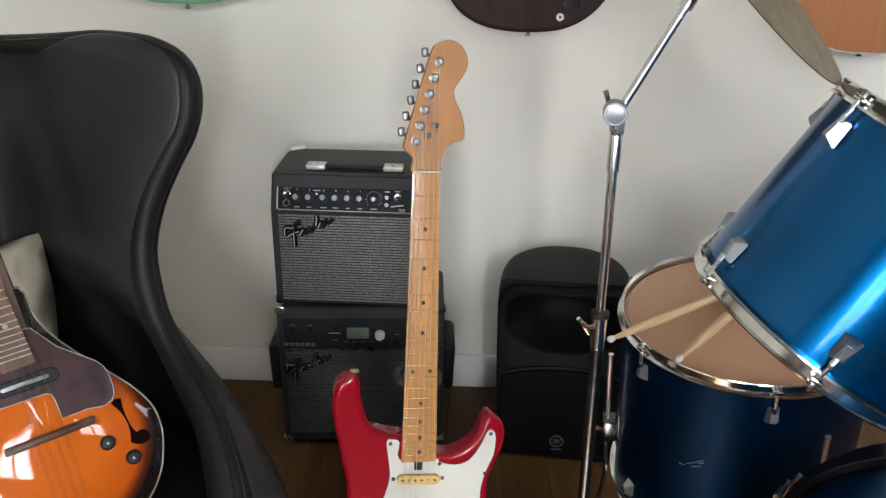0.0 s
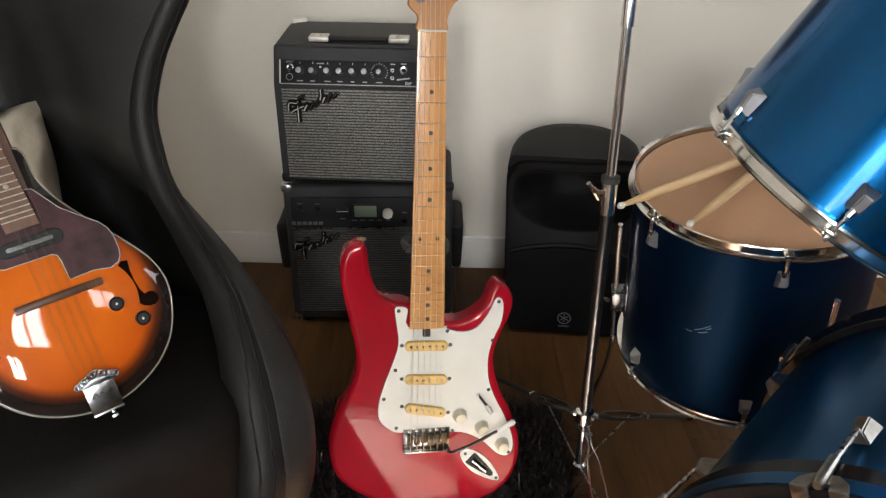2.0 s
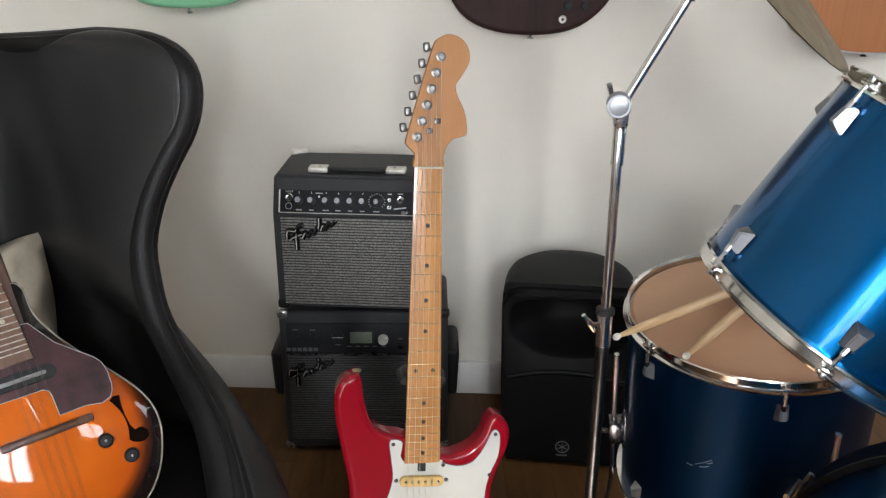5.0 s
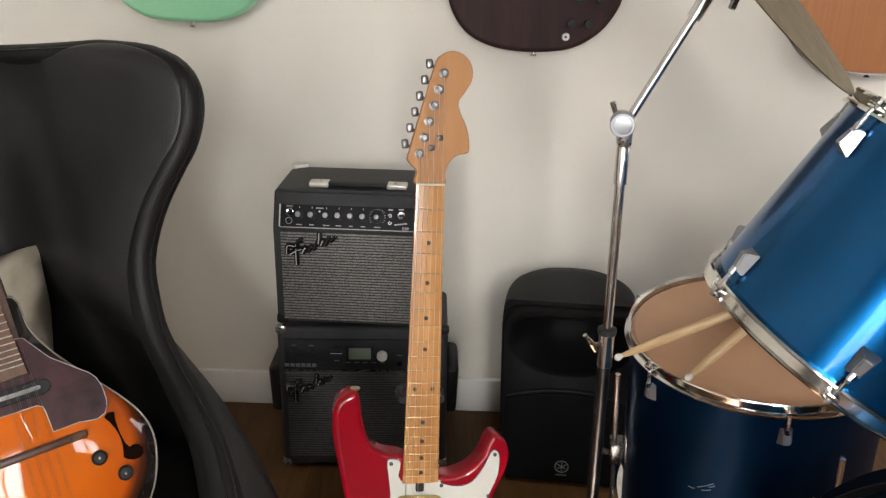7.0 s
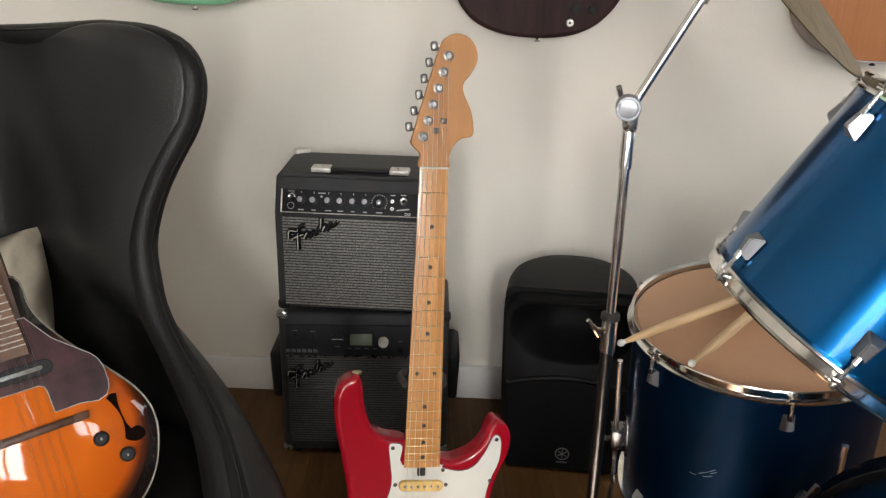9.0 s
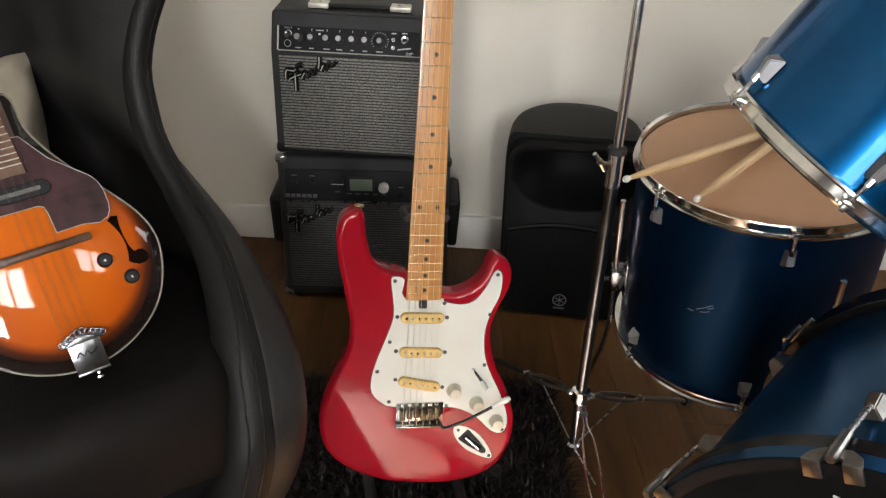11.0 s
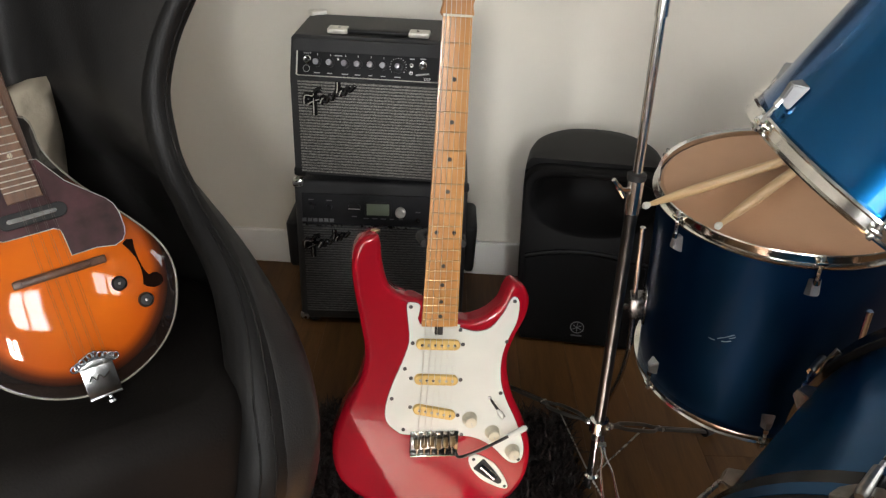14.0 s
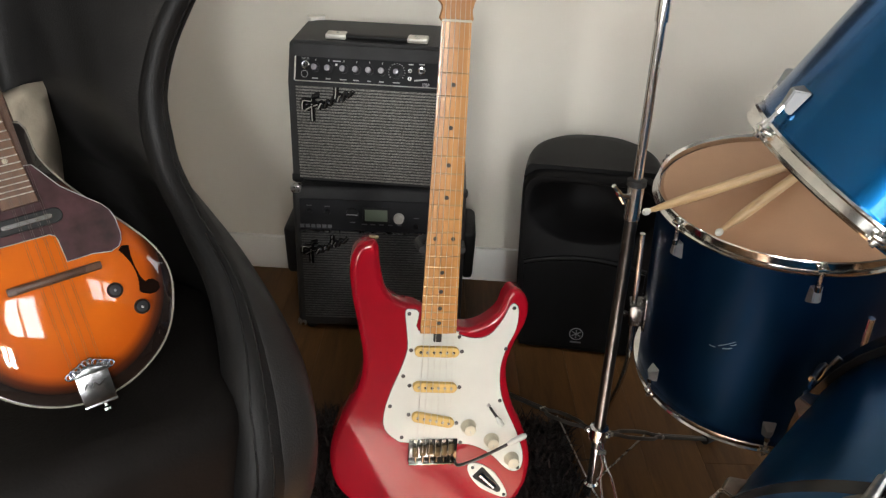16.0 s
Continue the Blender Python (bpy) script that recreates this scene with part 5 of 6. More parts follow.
def floor_tom():
    n = Vector((-0.0664, -0.1093, 0.9918)).normalized()
    c = Vector((0.5738, 1.2542, 0.2324))
    x = Vector((1, 0, 0))
    x = (x - n * x.dot(n)).normalized()
    y = n.cross(x)
    F = Matrix(((x.x, y.x, n.x, c.x), (x.y, y.y, n.y, c.y), (x.z, y.z, n.z, c.z), (0, 0, 0, 1)))
    tom = thing("floor_tom", F, "blue floor tom drum, wrap darkened for shade, with tan skin and chrome hoops", "drum", "drum kit")
    R, L = 0.2045, 0.383
    part("shell", lathe([(R - 0.006, 0.012), (R, 0.012), (R, L - 0.016), (R - 0.006, L - 0.016)], 80), M_BLUE_SHADE, tom)
    for nm, z, up in (("lower_hoop", 0.022, -1), ("upper_hoop", L - 0.018, 1)):
        part(nm, lathe(hoop_profile(R, z, up), 80), M_STEEL, tom, "chromed steel hoop")
    part("batter_skin", lathe([(0, L - 0.010), (R - 0.006, L - 0.010), (R - 0.001, L - 0.014), (R - 0.001, L - 0.018), (0, L - 0.018)], 64), M_HEADSKIN, tom, "tan coated drum skin")
    part("resonant_skin", lathe([(0, 0.018), (R - 0.001, 0.018), (R - 0.001, 0.022), (0, 0.022)], 48), M_HEADSKIN, tom)
    for k in range(6):
        th = -98 + 60 * k
        lug(tom, th, R, L - 0.058, 1, L - 0.010, 0.72)
        lug(tom, th - 4, R, 0.055, -1, 0.014, 0.72)
    # legs: bent rods held in brackets, running down to the floor
    Fi = F.inverted()
    for th in (174, 284, 54):
        a = radians(th)
        d = Vector((math.cos(a), math.sin(a), 0))
        foot_w = F @ (d * (R + 0.060) + Vector((0, 0, -0.22)))
        foot_w.z = 0.012
        foot = Fi @ foot_w
        line = smooth_path([d * (R + 0.020) + Vector((0, 0, 0.290)), d * (R + 0.020) + Vector((0, 0, 0.16)), d * (R + 0.020) + Vector((0, 0, 0.03)), d * (R + 0.030) + Vector((0, 0, -0.05)), d * (R + 0.052) + Vector((0, 0, -0.13)), foot], 5)
        leg = part("leg", tube(line, 0.0048, 10), M_STAND, tom, "bent chrome leg rod")
        part("rubber_foot", moved(lathe([(0, -0.012), (0.011, -0.012), (0.009, 0.022), (0, 0.024)], 14), Matrix.Translation(foot)), M_BLACK, leg)
        br = part("leg_bracket", moved(box((0.030, 0.034, 0.046), (0, 0, 0), 0.004, 2), pose(0, 0, 0, 0, 0, th) @ pose(R + 0.014, 0, 0.125)), M_BRACKET, tom, "chrome leg bracket")
        part("wing_screw", moved(tube([(0.012, -0.012, 0), (0.030, -0.020, -0.004)], [0.005, 0.007], 8), pose(0, 0, 0, 0, 0, th) @ pose(R + 0.014, 0, 0.110)), M_BRACKET, br)
        part("bracket_plate", moved(slab(capsule(0.024, 0.018), 0, 0.003, 0.001), pose(0, 0, 0, 0, 0, th) @ pose(R, 0, 0.125, 0, 90, 0)), M_BRACKET, br)
    # worn sparkle scratches in the wrap
    bm = bmesh.new()
    for a0, z0, a1, z1 in ((-130, 0.193, -123, 0.212), (-128, 0.191, -124, 0.198), (-125, 0.202, -122.5, 0.208), (-134, 0.188, -131, 0.1885)):
        b_tube(bm, [((R + 0.0003) * math.cos(radians(a)), (R + 0.0003) * math.sin(radians(a)), z) for a, z in ((a0, z0), ((a0 + a1) / 2, (z0 + z1) / 2 - 0.001), (a1, z1))], 0.0007, 5)
    part("scratches", bm, M_SCRATCH, tom, "pale scratches in the finish")


M_SCRATCH = mat("pale_scratch", (0.25, 0.33, 0.42), 0.5, vary=0.2, scale=200)
floor_tom()


def bass_drum():
    n = Vector((0.676, 0.737, 0.018)).normalized()
    c = Vector((0.484, 0.506, 0.299))
    x = Vector((0, 0, 1))
    x = (x - n * x.dot(n)).normalized()
    y = n.cross(x)
    F = Matrix(((x.x, y.x, n.x, c.x), (x.y, y.y, n.y, c.y), (x.z, y.z, n.z, c.z), (0, 0, 0, 1)))
    bd = thing("bass_drum", F, "blue bass drum, wrap darkened for shade, with black hoops and black front skin", "drum", "drum kit")
    R, L = 0.281, 0.380
    part("shell", lathe([(R - 0.008, 0.01), (R, 0.01), (R, L - 0.01), (R - 0.008, L - 0.01)], 96), M_BLUE_HALF_SHADE, bd)
    for nm, z0, z1 in (("front_hoop", -0.034, 0.016), ("rear_hoop", L - 0.016, L + 0.034)):
        part(nm, lathe([(R + 0.001, z0), (R + 0.011, z0), (R + 0.0125, z0 + 0.002), (R + 0.0125, z1 - 0.002), (R + 0.011, z1), (R + 0.001, z1), (R + 0.001, z0)], 96), M_HOOP, bd, "glossy black wooden hoop")
    part("hoop_inlay", lathe([(R + 0.0120, -0.031), (R + 0.0132, -0.031), (R + 0.0132, -0.010), (R + 0.0120, -0.010)], 96), M_BLUE_HALF_SHADE, bd)
    part("front_skin", lathe([(0, -0.020), (R, -0.020), (R, -0.012), (0, -0.012)], 64), M_INSIDE, bd, "black front skin")
    part("rear_skin", lathe([(0, L + 0.004), (R, L + 0.004), (R, L + 0.008), (0, L + 0.008)], 64), M_HEADSKIN, bd)
    part("skin_ring", lathe([(R - 0.006, -0.024), (R + 0.001, -0.024), (R + 0.001, -0.012), (R - 0.006, -0.012)], 80), M_HOOP, bd)
    # claws and tension rods
    for k in range(8):
        th = 22 + 45 * k
        m = pose(0, 0, 0, 0, 0, th)
        for side, z_lug, z_hoop, sg in (("front", 0.088, -0.036, -1), ("rear", L - 0.062, L + 0.036, 1)):
            lg = part("lug", moved(wedge(0.92), m @ pose(R, 0, z_lug) @ pose(0, 0, 0, 0, 180 if sg < 0 else 0, 0) @ pose(0, 0, 0)), M_CLAW, bd, "chrome wedge lug") if sg > 0 else part("lug", moved(wedge(0.92, -1), m @ pose(R, 0, z_lug)), M_CLAW, bd, "chrome wedge lug")
            part("tension_rod", moved(tube([(R + 0.014, 0, z_lug + sg * 0.012), (R + 0.0205, 0, z_hoop - sg * 0.03)], 0.0030, 8), m), M_DULLCHROME, lg)
            plate = [(-0.0275, -0.001), (-0.0235, 0.0120), (-0.012, 0.0215), (0.012, 0.0215), (0.0235, 0.0120), (0.0275, -0.001), (0.0095, -0.001), (0.0085, 0.006), (-0.0085, 0.006), (-0.0095, -0.001)]
            turn = Matrix(((0, 0, 1, R + 0.0140), (1, 0, 0, 0), (0, -sg, 0, z_hoop), (0, 0, 0, 1)))
            claw = part("claw_hook", moved(slab(plate, 0, 0.0035, 0.0008), m @ turn), M_CLAW, bd, "worn chrome claw hook")
            for s in (-1, 1):
                part("claw_prong", moved(box((0.020, 0.0175, 0.0036), (R + 0.0075, s * 0.0185, z_hoop + sg * 0.0024), 0.0008), m), M_CLAW, claw)
            part("rod_housing", moved(tube([(R + 0.0205, 0, z_hoop - sg * 0.046), (R + 0.0205, 0, z_hoop - sg * 0.002), (R + 0.0205, 0, z_hoop + sg * 0.004)], [0.0052, 0.0066, 0.0045], 10), m), M_CLAW, claw)
    # maker's lettering on the front skin: bars of its size
    part("skin_print", moved(box((0.0030, 0.075, 0.0008)), pose(0.2275, -0.070, -0.0206, 0, 0, -6)), M_WHITE, bd, "white printed lettering")
    part("skin_print", moved(box((0.022, 0.060, 0.0008)), pose(0.205, -0.072, -0.0206, 0, 0, -6)), M_WHITE, bd)
    for a in (128, 232):
        d = Vector((math.cos(radians(a)), math.sin(radians(a)), 0))
        foot = F.inverted() @ Vector(((F @ (d * 0.40 + Vector((0, 0, 0.05)))).x, (F @ (d * 0.40 + Vector((0, 0, 0.05)))).y, 0.012))
        part("spur", tube([d * (R + 0.004) + Vector((0, 0, 0.10)), foot], 0.007, 10), M_CHROME, bd, "chrome spur leg")


def wedge(s, up=1):
    bm = bmesh.new()
    pts = [(0, -0.016, -0.021), (0, 0.016, -0.021), (0, 0.013, 0.021), (0, -0.013, 0.021), (0.020, -0.007, -0.010), (0.020, 0.007, -0.010), (0.015, 0.0055, 0.017), (0.015, -0.0055, 0.017)]
    v = [bm.verts.new((x * s, y * s, z_ * s * up)) for x, y, z_ in pts]
    for f in ((0, 1, 2, 3), (4, 5, 6, 7), (0, 1, 5, 4), (1, 2, 6, 5), (2, 3, 7, 6), (3, 0, 4, 7)):
        bm.faces.new([v[i] for i in f])
    bmesh.ops.bevel(bm, geom=list(bm.edges), offset=0.0015, segments=2, affect="EDGES")
    return bm


M_HOOP = mat("black_hoop_lacquer", (0.009, 0.009, 0.010), 0.24, vary=0.15, scale=12, spec=0.2)
M_CLAW = mat("worn_claw_chrome", (0.22, 0.212, 0.195), 0.34, 1.0, vary=0.3, scale=60, rough_vary=0.12, bump=0.1, bump_scale=200)
bass_drum()


# ---- drum sticks ----
def drum_stick(tip, butt):
    tip, butt = Vector(tip), Vector(butt)
    d = (butt - tip).normalized()
    st = thing("drum_stick", axis(tip, d), "pale hickory drum stick with white tip on the floor tom", "drum stick", "drum sticks")
    part("shaft", lathe([(0, 0.008), (0.0030, 0.008), (0.0040, 0.02), (0.0070, 0.062), (0.0082, 0.11), (0.0082, 0.40), (0.006, 0.406), (0, 0.406)], 20), M_STICK_Z, st)
    part("tip", lathe([(0, 0), (0.0035, 0.0006), (0.0055, 0.004), (0.0056, 0.008), (0.0036, 0.0125), (0, 0.0125)], 16), M_GUARD, st, "white nylon tip")


M_STICK_Z = wood("hickory_stick_z", (0.44, 0.28, 0.13), (0.60, 0.42, 0.22), 0.45, (30, 30, 2))
STICKS = [((0.292, 1.122, 0.601), (0.626, 1.320, 0.630)), ((0.384, 1.058, 0.600), (0.654, 1.336, 0.634))]
for tip, butt in STICKS:
    drum_stick(tip, butt)


# ---- cymbal stand ----
def cymbal_stand():
    cs = thing("cymbal_stand", pose(0.270, 1.10, 0), "chrome boom cymbal stand on double-braced tripod legs", "stand", "drum kit")
    part("lower_tube", lathe([(0, 0.17), (0.0095, 0.17), (0.0095, 0.600), (0, 0.600)], 20), M_DARKTUBE, cs)
    part("tube_collar", lathe([(0.0095, 0.600), (0.0116, 0.600), (0.0118, 0.655), (0.0095, 0.658)], 20), M_STAND, cs)
    part("collar_sleeve", lathe([(0.0065, 0.653), (0.0140, 0.653), (0.0140, 0.662), (0.0065, 0.664)], 20), M_BLACK, cs, "black plastic sleeve")
    wing = part("wing_screw", tube(smooth_path([(-0.010, -0.006, 0.638), (-0.022, -0.010, 0.640), (-0.029, -0.012, 0.648), (-0.036, -0.014, 0.657)], 4), [0.0042] * 4 + [0.0046] * 4 + [0.0034] * 5, 8), M_STAND, cs)
    part("wing_lobe", tube([(-0.024, -0.011, 0.641), (-0.017, -0.011, 0.629)], [0.0042, 0.0030], 8), M_STAND, wing)
    part("upper_tube", lathe([(0, 0.60), (0.0072, 0.60), (0.0072, 0.920), (0, 0.92)], 20), M_STAND, cs)
    part("top_collar", lathe([(0.0070, 0.885), (0.0095, 0.885), (0.0095, 0.945), (0.0070, 0.95)], 20), M_STAND, cs)
    # tilting clamp
    part("clamp_body", box((0.019, 0.024, 0.036), (0, 0, 0.955), 0.006, 3), M_DULLCHROME, cs)
    part("clamp_disc", lathe([(0, -0.0190), (0.0060, -0.0188), (0.0122, -0.0180), (0.0130, -0.0200), (0.0158, -0.0200), (0.0168, -0.0185), (0.0168, 0.004), (0, 0.004)], 32, axis((-0.006, -0.006, 0.972), (0.20, 1, 0.02))), M_LUG, cs, "round chrome clamp")
    part("wing_nut", tube(smooth_path([(-0.008, 0.014, 0.975), (-0.013, 0.014, 0.986), (-0.017, 0.014, 0.997)], 4), 0.0038, 8), M_DULLCHROME, cs)
    # boom
    b0, b1 = Vector((0.004, 0, 0.975)), Vector((0.094, -0.015, 1.150))
    d = (b1 - b0).normalized()
    part("boom_arm", tube([b0, b1], 0.0060, 14), M_STAND, cs)
    part("boom_ferrule", tube([b1 - d * 0.045, b1 - d * 0.012], 0.0095, 16), M_STAND, cs)
    tl = part("tilter", moved(lathe([(0, -0.014), (0.017, -0.014), (0.019, -0.008), (0.019, 0.010), (0, 0.014)], 24), axis(b1 + d * 0.008, (0.15, 1, 0.1))), M_DULLCHROME, cs)
    n = Vector((0.638, -0.347, 0.688))
    part("cymbal_rod", tube([b1 + d * 0.008, b1 + d * 0.008 + n * 0.075], 0.004, 10), M_STAND, cs)
    part("tilter_wing", tube(smooth_path([b1 + Vector((0.014, -0.016, -0.004)), b1 + Vector((0.022, -0.022, -0.012)), b1 + Vector((0.018, -0.024, -0.026))], 4), 0.0050, 8), M_DULLCHROME, tl)
    part("felt_washer", moved(lathe([(0.004, 0.022), (0.014, 0.022), (0.014, 0.032), (0.004, 0.032)], 18), axis(b1 + d * 0.008, n)), M_BLACK, cs)
    # tripod
    part("leg_hub", lathe([(0.0100, 0.187), (0.0160, 0.189), (0.0160, 0.212), (0.0100, 0.214)], 20), M_STAND, cs)
    part("brace_hub", lathe([(0.0, 0.062), (0.012, 0.065), (0.0125, 0.088), (0.0085, 0.092), (0.0085, 0.17)], 20), M_STAND, cs)
    # The two rear legs carry their shade in a darker metal colour.
    for th, rr, col in ((-85, 0.33, M_STAND), (112, 0.40, M_LEG_SHADED), (38, 0.36, M_LEG_SHADED)):
        a = radians(th)
        e = Vector((math.cos(a), math.sin(a), 0))
        s = Vector((-e.y, e.x, 0))
        run = [(0.018, 0.0030), (0.050, 0.0030), (0.070, 0.0095), (0.115, 0.0125), (0.150, 0.0110), (0.172, 0.0035), (0.215, 0.0028), (rr, 0.0028)]
        for k in (-1, 1):
            line = smooth_path([e * r + s * w * k + Vector((0, 0, 0.200 - 0.188 * r / rr)) for r, w in run], 5)
            part("leg_strip", tube(line, 0.0024 if col is M_STAND else 0.0036, 8, squash=0.7), col, cs)
        for r in (0.030, 0.188):
            at = e * r + Vector((0, 0, 0.200 - 0.188 * r / rr))
            part("leg_rivet", tube([at - s * 0.0065, at + s * 0.0065], 0.0042, 8), M_DULLCHROME, cs)
        part("hub_screw", lathe([(0, 0.012), (0.005, 0.012), (0.005, 0.019), (0.003, 0.021), (0, 0.021)], 12, axis((0, 0, 0.200), e + s * 1.2)), M_STAND, cs)
        r = 0.135
        part("leg_brace", tube([e * 0.010 + Vector((0, 0, 0.085)), e * r + Vector((0, 0, 0.200 - 0.188 * r / rr))], 0.0016, 8), M_DULLCHROME, cs)
        part("rubber_foot", tube([e * (rr - 0.012) + Vector((0, 0, 0.016)), e * (rr + 0.022) + Vector((0, 0, 0.011))], 0.0105, 10), M_BLACK, cs)


M_DARKTUBE = mat("tarnished_tube", (0.115, 0.113, 0.110), 0.33, 1.0, vary=0.25, scale=30, rough_vary=0.06)
M_LEG_SHADED = mat("shaded_leg_chrome", (0.10, 0.098, 0.095), 0.35, 0.9, vary=0.2, scale=30)
cymbal_stand()


def cymbal():
    cy = thing("cymbal", axis((0.398, 1.057, 1.177), (0.638, -0.347, 0.688)), "dull bronze crash cymbal tilted on its stand", "cymbal", "drum kit")
    R = 0.203
    part("bow", lathe([(0.045, 0.0148), (0.09, 0.0125), (0.15, 0.007), (R, 0.0), (R, -0.0012), (0.15, 0.0058), (0.09, 0.0112), (0.045, 0.0132)], 96), M_CYMBAL, cy, sharp=50)
    part("bell", lathe([(0.006, 0.030), (0.02, 0.028), (0.038, 0.020), (0.0455, 0.0146), (0.0455, 0.0130), (0.037, 0.0185), (0.02, 0.0265), (0.006, 0.0285)], 48), M_CYMBAL, cy, sharp=50)
    part("felt_washer", lathe([(0.0045, 0.030), (0.013, 0.030), (0.013, 0.040), (0.0045, 0.040)], 18), M_BLACK, cy)
    part("wing_nut", tube([(-0.014, 0, 0.050), (-0.006, 0, 0.044), (0.006, 0, 0.044), (0.014, 0, 0.050)], 0.004, 8), M_CHROME, cy)


def cymbal_metal():
    m = mat("lathed_bronze", (0.118, 0.088, 0.040), 0.42, 1.0, vary=0.3, scale=14, rough_vary=0.1)
    nt = m.node_tree
    N, L = nt.nodes, nt.links
    tc = N.new("ShaderNodeTexCoord")
    ln = N.new("ShaderNodeVectorMath")
    ln.operation = "LENGTH"
    L.new(tc.outputs["Object"], ln.inputs[0])
    sn = N.new("ShaderNodeMath")
    sn.operation = "SINE"
    ml = N.new("ShaderNodeMath")
    ml.operation = "MULTIPLY"
    ml.inputs[1].default_value = 2400.0
    L.new(ln.outputs["Value"], ml.inputs[0])
    L.new(ml.outputs[0], sn.inputs[0])
    bp = N.new("ShaderNodeBump")
    bp.inputs["Strength"].default_value, bp.inputs["Distance"].default_value = 0.25, 0.0005
    L.new(sn.outputs[0], bp.inputs["Height"])
    L.new(bp.outputs["Normal"], N["Principled BSDF"].inputs["Normal"])
    return m


M_CYMBAL = cymbal_metal()
cymbal()


# ---- guitars hung on the wall ----
def hung(x, z, front, turn=0):
    return Matrix.Translation((x, front, z)) @ pose(0, 0, 0, 0, 0, -3.2) @ pose(0, 0, 0, 90, 0, 0) @ pose(0, 0, 0, 0, 0, turn)


def hang_parts(g, top, body_depth, neck_col, width=0.045):
    part("neck", slab([(-width * 0.6, 0.36), (width * 0.6, 0.36), (width * 0.48, top), (-width * 0.48, top)], -0.022, 0.004, 0.002, 0.006), neck_col, g, "bolt-on neck")
    part("headstock", slab([(-0.022, top), (0.022, top), (0.038, top + 0.04), (0.034, top + 0.16), (0.0, top + 0.185), (-0.034, top + 0.16), (-0.038, top + 0.04)], -0.018, -0.003, 0.002), neck_col, g)
    part("wall_hanger", tube([(0, top - 0.01, -0.030), (0, top - 0.01, -body_depth)], 0.008, 10), M_BLACK, g)


def mint_guitar():
    g = thing("electric_guitar", hung(-0.572, 1.052, 1.945, 0), "mint green electric guitar hanging on the wall", "guitar", "guitars on the wall")
    half = [(0.0, 0.0), (0.075, 0.003), (0.130, 0.022), (0.165, 0.055), (0.182, 0.100), (0.172, 0.160), (0.140, 0.215), (0.122, 0.265), (0.135, 0.32), (0.150, 0.37), (0.135, 0.405), (0.110, 0.395), (0.085, 0.355), (0.045, 0.33)]
    left = [(-0.045, 0.33), (-0.085, 0.36), (-0.115, 0.41), (-0.142, 0.425), (-0.158, 0.40), (-0.150, 0.34), (-0.132, 0.28), (-0.142, 0.215), (-0.170, 0.16), (-0.182, 0.105), (-0.168, 0.060), (-0.135, 0.028), (-0.085, 0.006)]
    part("body", slab(smooth_path([(x, y, 0) for x, y in half + left], 5, True), -0.044, 0.0, 0.010, 0.010, 5), M_MINT, g, sharp=60)
    part("pickguard", slab([(-0.08, 0.12), (0.02, 0.10), (0.09, 0.13), (0.10, 0.22), (0.08, 0.32), (-0.06, 0.33), (-0.09, 0.22)], 0.0, 0.0024, 0.001), M_GUARD, g)
    part("jack_cup", lathe([(0.006, -0.003), (0.014, 0.002), (0.0175, 0.003), (0.0175, 0.0), (0.015, -0.001)], 24, pose(0.118, 0.078, 0)), M_CHROME, g, "chrome jack cup")
    part("jack_hole", lathe([(0, 0.0006), (0.012, 0.0006), (0.012, 0.0012), (0, 0.0012)], 20, pose(0.118, 0.078, 0)), M_BLACK, g)
    part("strap_button", lathe([(0.004, 0), (0.004, 0.008), (0.0075, 0.010), (0.0075, 0.013), (0, 0.014)], 14, axis((0.004, 0.001, -0.022), (0, -1, 0))), M_DULLCHROME, g)
    hang_parts(g, 0.84, 0.064, M_MAPLE)


def walnut_bass():
    g = thing("bass_guitar", hung(0.240, 0.994, 1.938, 0), "dark walnut bass guitar with black knobs hanging on the wall", "guitar", "guitars on the wall")
    right = [(0.0, 0.0), (0.085, 0.009), (0.145, 0.040), (0.186, 0.088), (0.205, 0.145), (0.195, 0.21), (0.160, 0.27), (0.145, 0.33), (0.155, 0.39), (0.14, 0.43), (0.105, 0.42), (0.06, 0.385)]
    left = [(-0.06, 0.385), (-0.105, 0.44), (-0.15, 0.47), (-0.172, 0.44), (-0.160, 0.37), (-0.165, 0.29), (-0.195, 0.22), (-0.208, 0.150), (-0.192, 0.085), (-0.150, 0.035), (-0.085, 0.008)]
    part("body", slab(smooth_path([(x, y, 0) for x, y in right + left], 5, True), -0.044, 0.0, 0.012, 0.012, 5), M_WALNUT, g, sharp=60)
    for x, y in ((0.101, 0.122), (0.148, 0.123), (0.126, 0.068), (0.086, 0.068)):
        part("control_knob", lathe([(0, 0), (0.0105, 0), (0.0095, 0.013), (0, 0.014)], 20, pose(x, y, 0)), M_PLASTIC, g, "black knob")
    part("jack", lathe([(0.0032, -0.001), (0.0034, 0.005), (0.0075, 0.005), (0.0095, 0.002), (0.0095, 0)], 18, pose(0.074, 0.037, 0)), M_NICKEL, g, "chrome output jack")
    part("jack_hole", lathe([(0, 0.0015), (0.0036, 0.0015), (0.0036, 0.003), (0, 0.003)], 12, pose(0.074, 0.037, 0)), M_BLACK, g)
    part("bridge", box((0.075, 0.055, 0.012), (0, 0.215, 0.006), 0.002), M_BLACKARM, g)
    part("pickup", slab(capsule(0.045, 0.012, 8, (0, 0.29)), 0, 0.012, 0.002), M_PLASTIC, g)
    part("strap_button", lathe([(0.004, 0), (0.004, 0.006), (0.0075, 0.008), (0.0075, 0.010), (0, 0.011)], 14, axis((0.002, 0.001, -0.022), (0, -1, 0))), M_DULLCHROME, g)
    hang_parts(g, 1.15, 0.064, M_ROSEWOOD)


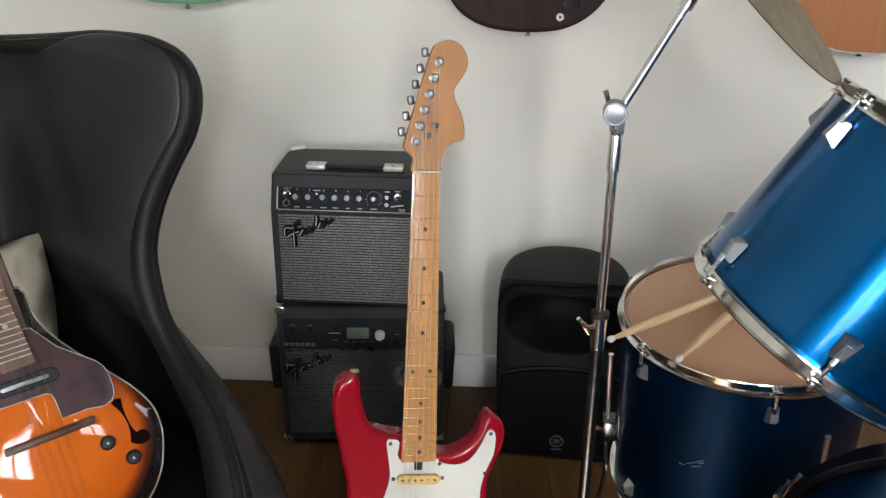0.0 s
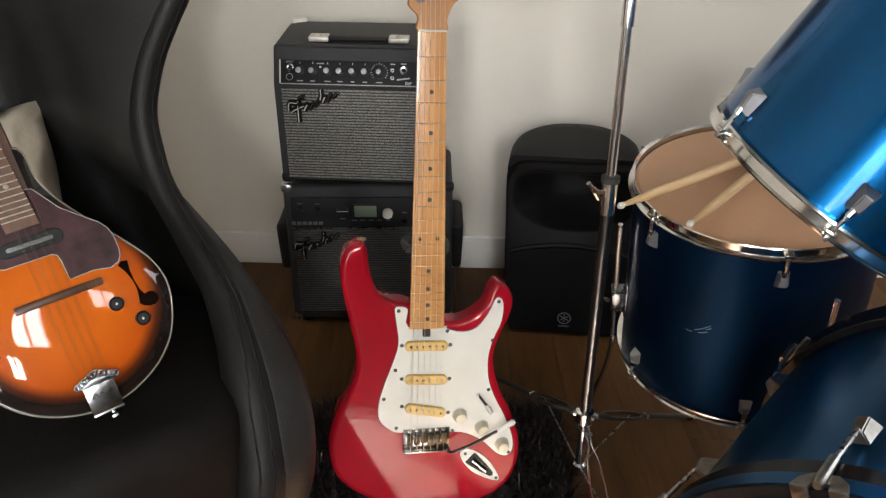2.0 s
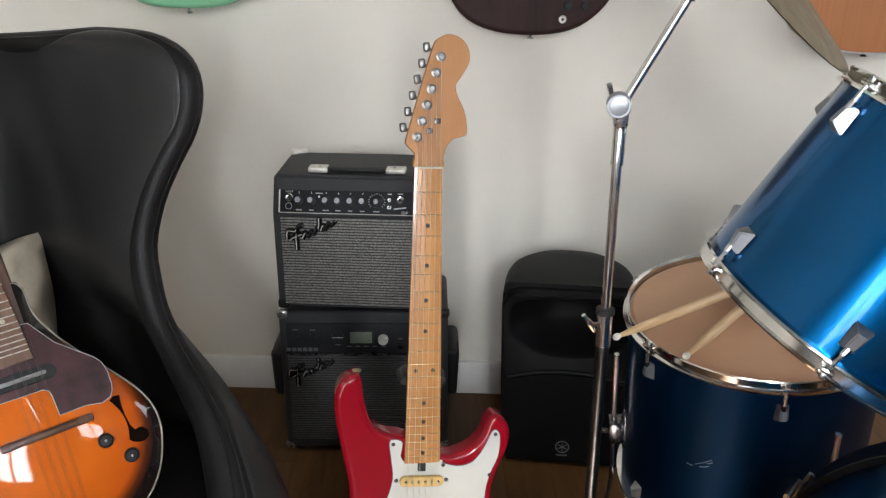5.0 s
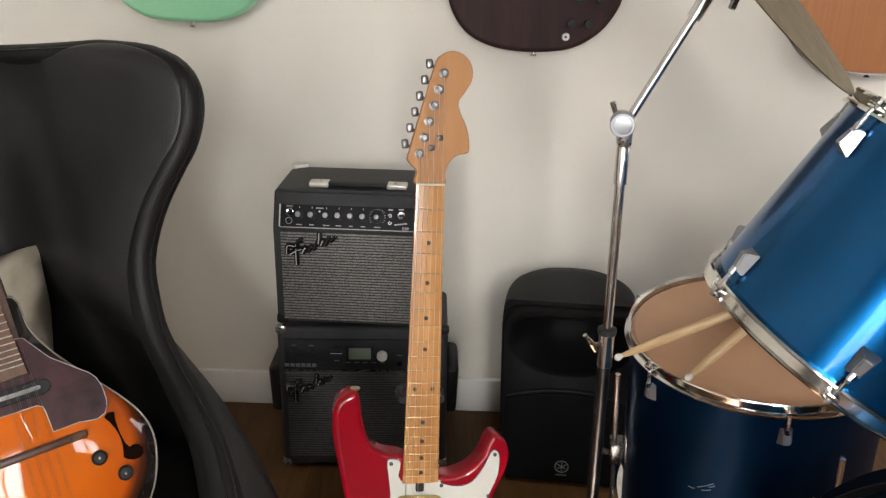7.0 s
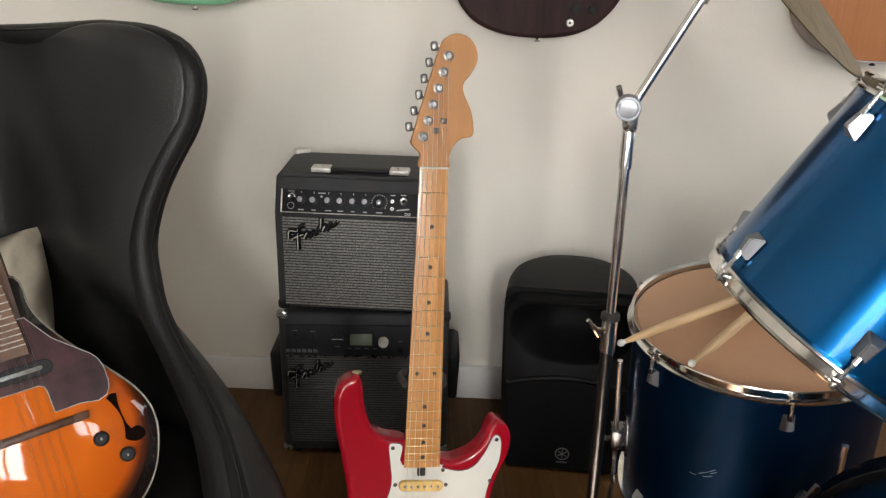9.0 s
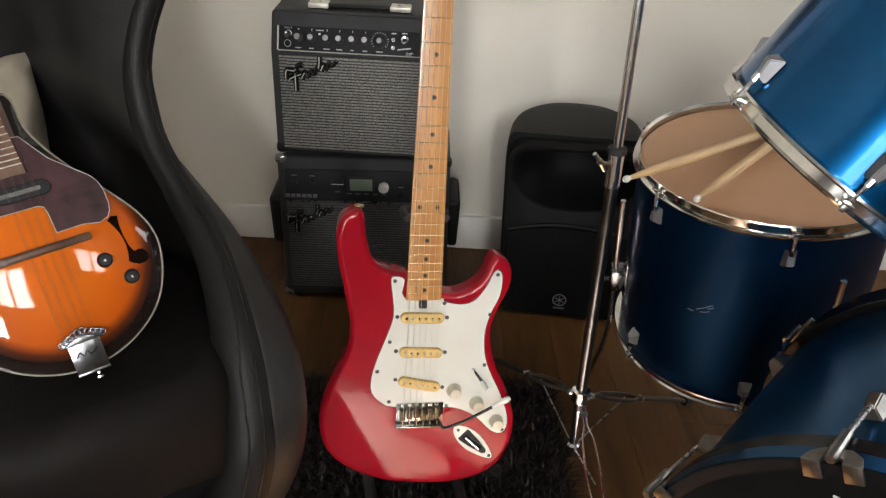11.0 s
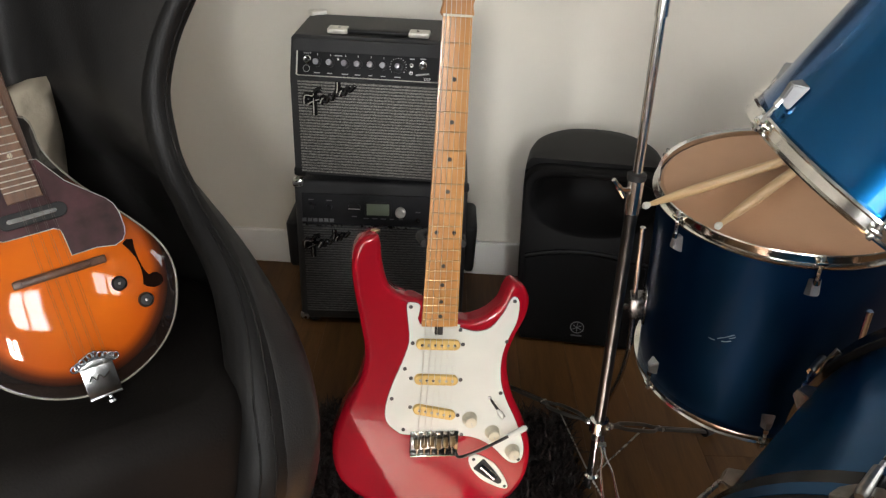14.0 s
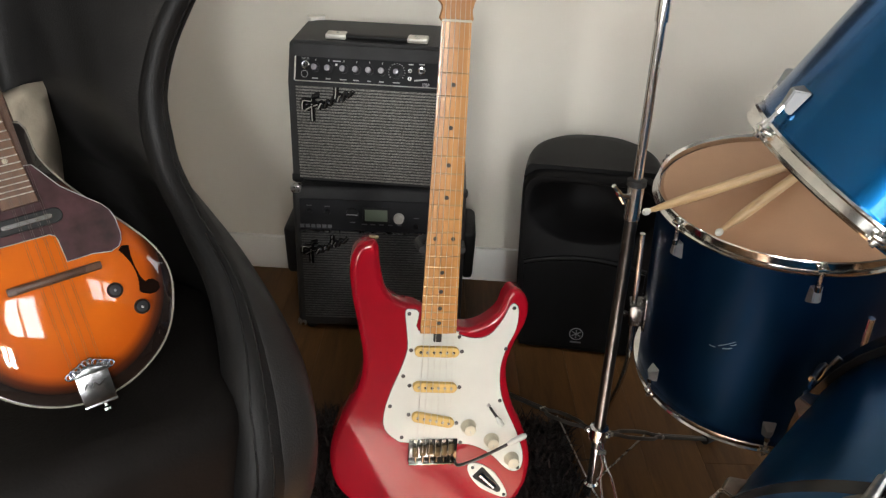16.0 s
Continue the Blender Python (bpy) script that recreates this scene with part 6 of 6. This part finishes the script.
def acoustic_guitar():
    g = thing("acoustic_guitar", hung(1.014, 0.963, 1.842, 0), "orange-brown acoustic guitar hanging on the wall", "guitar", "guitars on the wall")
    right = [(0.0, 0.0), (0.075, 0.006), (0.140, 0.036), (0.185, 0.090), (0.200, 0.155), (0.188, 0.215), (0.150, 0.270), (0.128, 0.315), (0.140, 0.375), (0.150, 0.42), (0.135, 0.465), (0.085, 0.492), (0.03, 0.497)]
    pts = smooth_path([(x, y, 0) for x, y in right] + [(-x, y, 0) for x, y in right[:0:-1]], 5, True)
    part("body", slab([(p.x, p.y) for p in pts], -0.095, 0.0, 0.002, 0.002), M_MAHOG, g, sharp=60)
    part("top", slab([(p.x * 0.98, p.y * 0.985 + 0.004) for p in pts], 0.0, 0.002, 0.0006), M_CEDAR, g, "orange spruce top")
    part("binding", tube([(p.x * 0.992, p.y * 0.994 + 0.0015, -0.0005) for p in pts], 0.0022, 6, True), M_GREYPRINT, g)
    part("sound_hole", lathe([(0, 0.002), (0.05, 0.002), (0.05, 0.0026), (0, 0.0026)], 32, pose(0, 0.345, 0)), M_BLACK, g)
    part("bridge", box((0.16, 0.028, 0.009), (0, 0.215, 0.0065), 0.003), M_ROSEWOOD, g)
    part("end_pin", lathe([(0.004, 0), (0.004, 0.006), (0.007, 0.008), (0.007, 0.010), (0, 0.011)], 12, axis((0, 0, -0.045), (0, -1, 0))), M_BLACK, g)
    hang_parts(g, 0.86, 0.104, M_MAHOG)


mint_guitar()
walnut_bass()
acoustic_guitar()


# ---- shaggy rug ----
def shag_rug():
    x0, x1, y0, y1 = -0.95, 0.258, 0.94, 1.340
    rug = part("shag_rug", box((x1 - x0, y1 - y0, 0.012), ((x0 + x1) / 2, (y0 + y1) / 2, 0.006), 0.004), M_RUG, smooth=False)
    tagged(rug, "dark brown long-pile shaggy rug on the floor", "rug")
    rng = random.Random(7)
    verts, faces = [], []
    for _ in range(15000):
        x, y = rng.uniform(-0.42, x1 + 0.008), rng.uniform(y0 - 0.01, y1 + 0.008)
        a, ln, lean = rng.uniform(0, 6.283), rng.uniform(0.022, 0.046), rng.uniform(0.3, 1.1)
        w = rng.uniform(0.0009, 0.0019)
        dx, dy = math.cos(a), math.sin(a)
        px, py = -dy * w, dx * w
        i = len(verts)
        for f, k in ((0, 1), (0.4, 1.1), (0.75, 0.8)):
            sx, sy, sz = x + dx * ln * lean * f * f, y + dy * ln * lean * f * f, 0.010 + ln * (f - 0.35 * lean * f * f)
            verts += [(sx - px * k, sy - py * k, sz), (sx + px * k, sy + py * k, sz)]
        verts.append((x + dx * ln * lean, y + dy * ln * lean, 0.010 + ln * (1 - 0.35 * lean)))
        faces += [(i, i + 1, i + 3, i + 2), (i + 2, i + 3, i + 5, i + 4), (i + 4, i + 5, i + 6)]
    me = bpy.data.meshes.new("pile")
    me.from_pydata(verts, [], faces)
    me.materials.append(M_PILE)
    pile = new("pile", me)
    pile.parent = rug
    tagged(pile, "long dark brown strands", kind="stuff")


def pile_material():
    m = mat("rug_strand", (0.030, 0.022, 0.020), 0.5, vary=0.2, scale=20, spec=0.25)
    nt = m.node_tree
    N, L = nt.nodes, nt.links
    geo = N.new("ShaderNodeNewGeometry")
    rp = N.new("ShaderNodeValToRGB")
    rp.color_ramp.elements[0].color, rp.color_ramp.elements[1].color = (0.0035, 0.0024, 0.0022, 1), (0.013, 0.0078, 0.0068, 1)
    e = rp.color_ramp.elements.new(0.93)
    e.color = (0.013, 0.0078, 0.0068, 1)
    rp.color_ramp.elements[2].color = (0.05, 0.032, 0.027, 1)
    L.new(geo.outputs["Random Per Island"], rp.inputs["Fac"])
    L.new(rp.outputs["Color"], N["Principled BSDF"].inputs["Base Color"])
    return m


M_RUG = mat("rug_backing", (0.010, 0.008, 0.008), 0.9, vary=0.3, scale=40)
M_PILE = pile_material()
shag_rug()

# ---- floor planks ----
floor_ob = bpy.data.objects["floor"]
plank_w, rng = 0.118, random.Random(3)
x = W
k = 0
while x < E:
    y = S + rng.uniform(-1.2, 0)
    while y < N_ + 0.16:
        ln = 1.5
        a, b = max(y, S), min(y + ln, N_ + 0.16)
        if b - a > 0.02:
            bm = box((plank_w - 0.0004, b - a - 0.0004, 0.012), (0, 0, -0.006), 0.0004, 1)
            pl = part("plank", bm, M_PLANK, floor_ob, smooth=False)
            pl.location = (x + plank_w / 2, (a + b) / 2, 0)
        y += ln
    x += plank_w
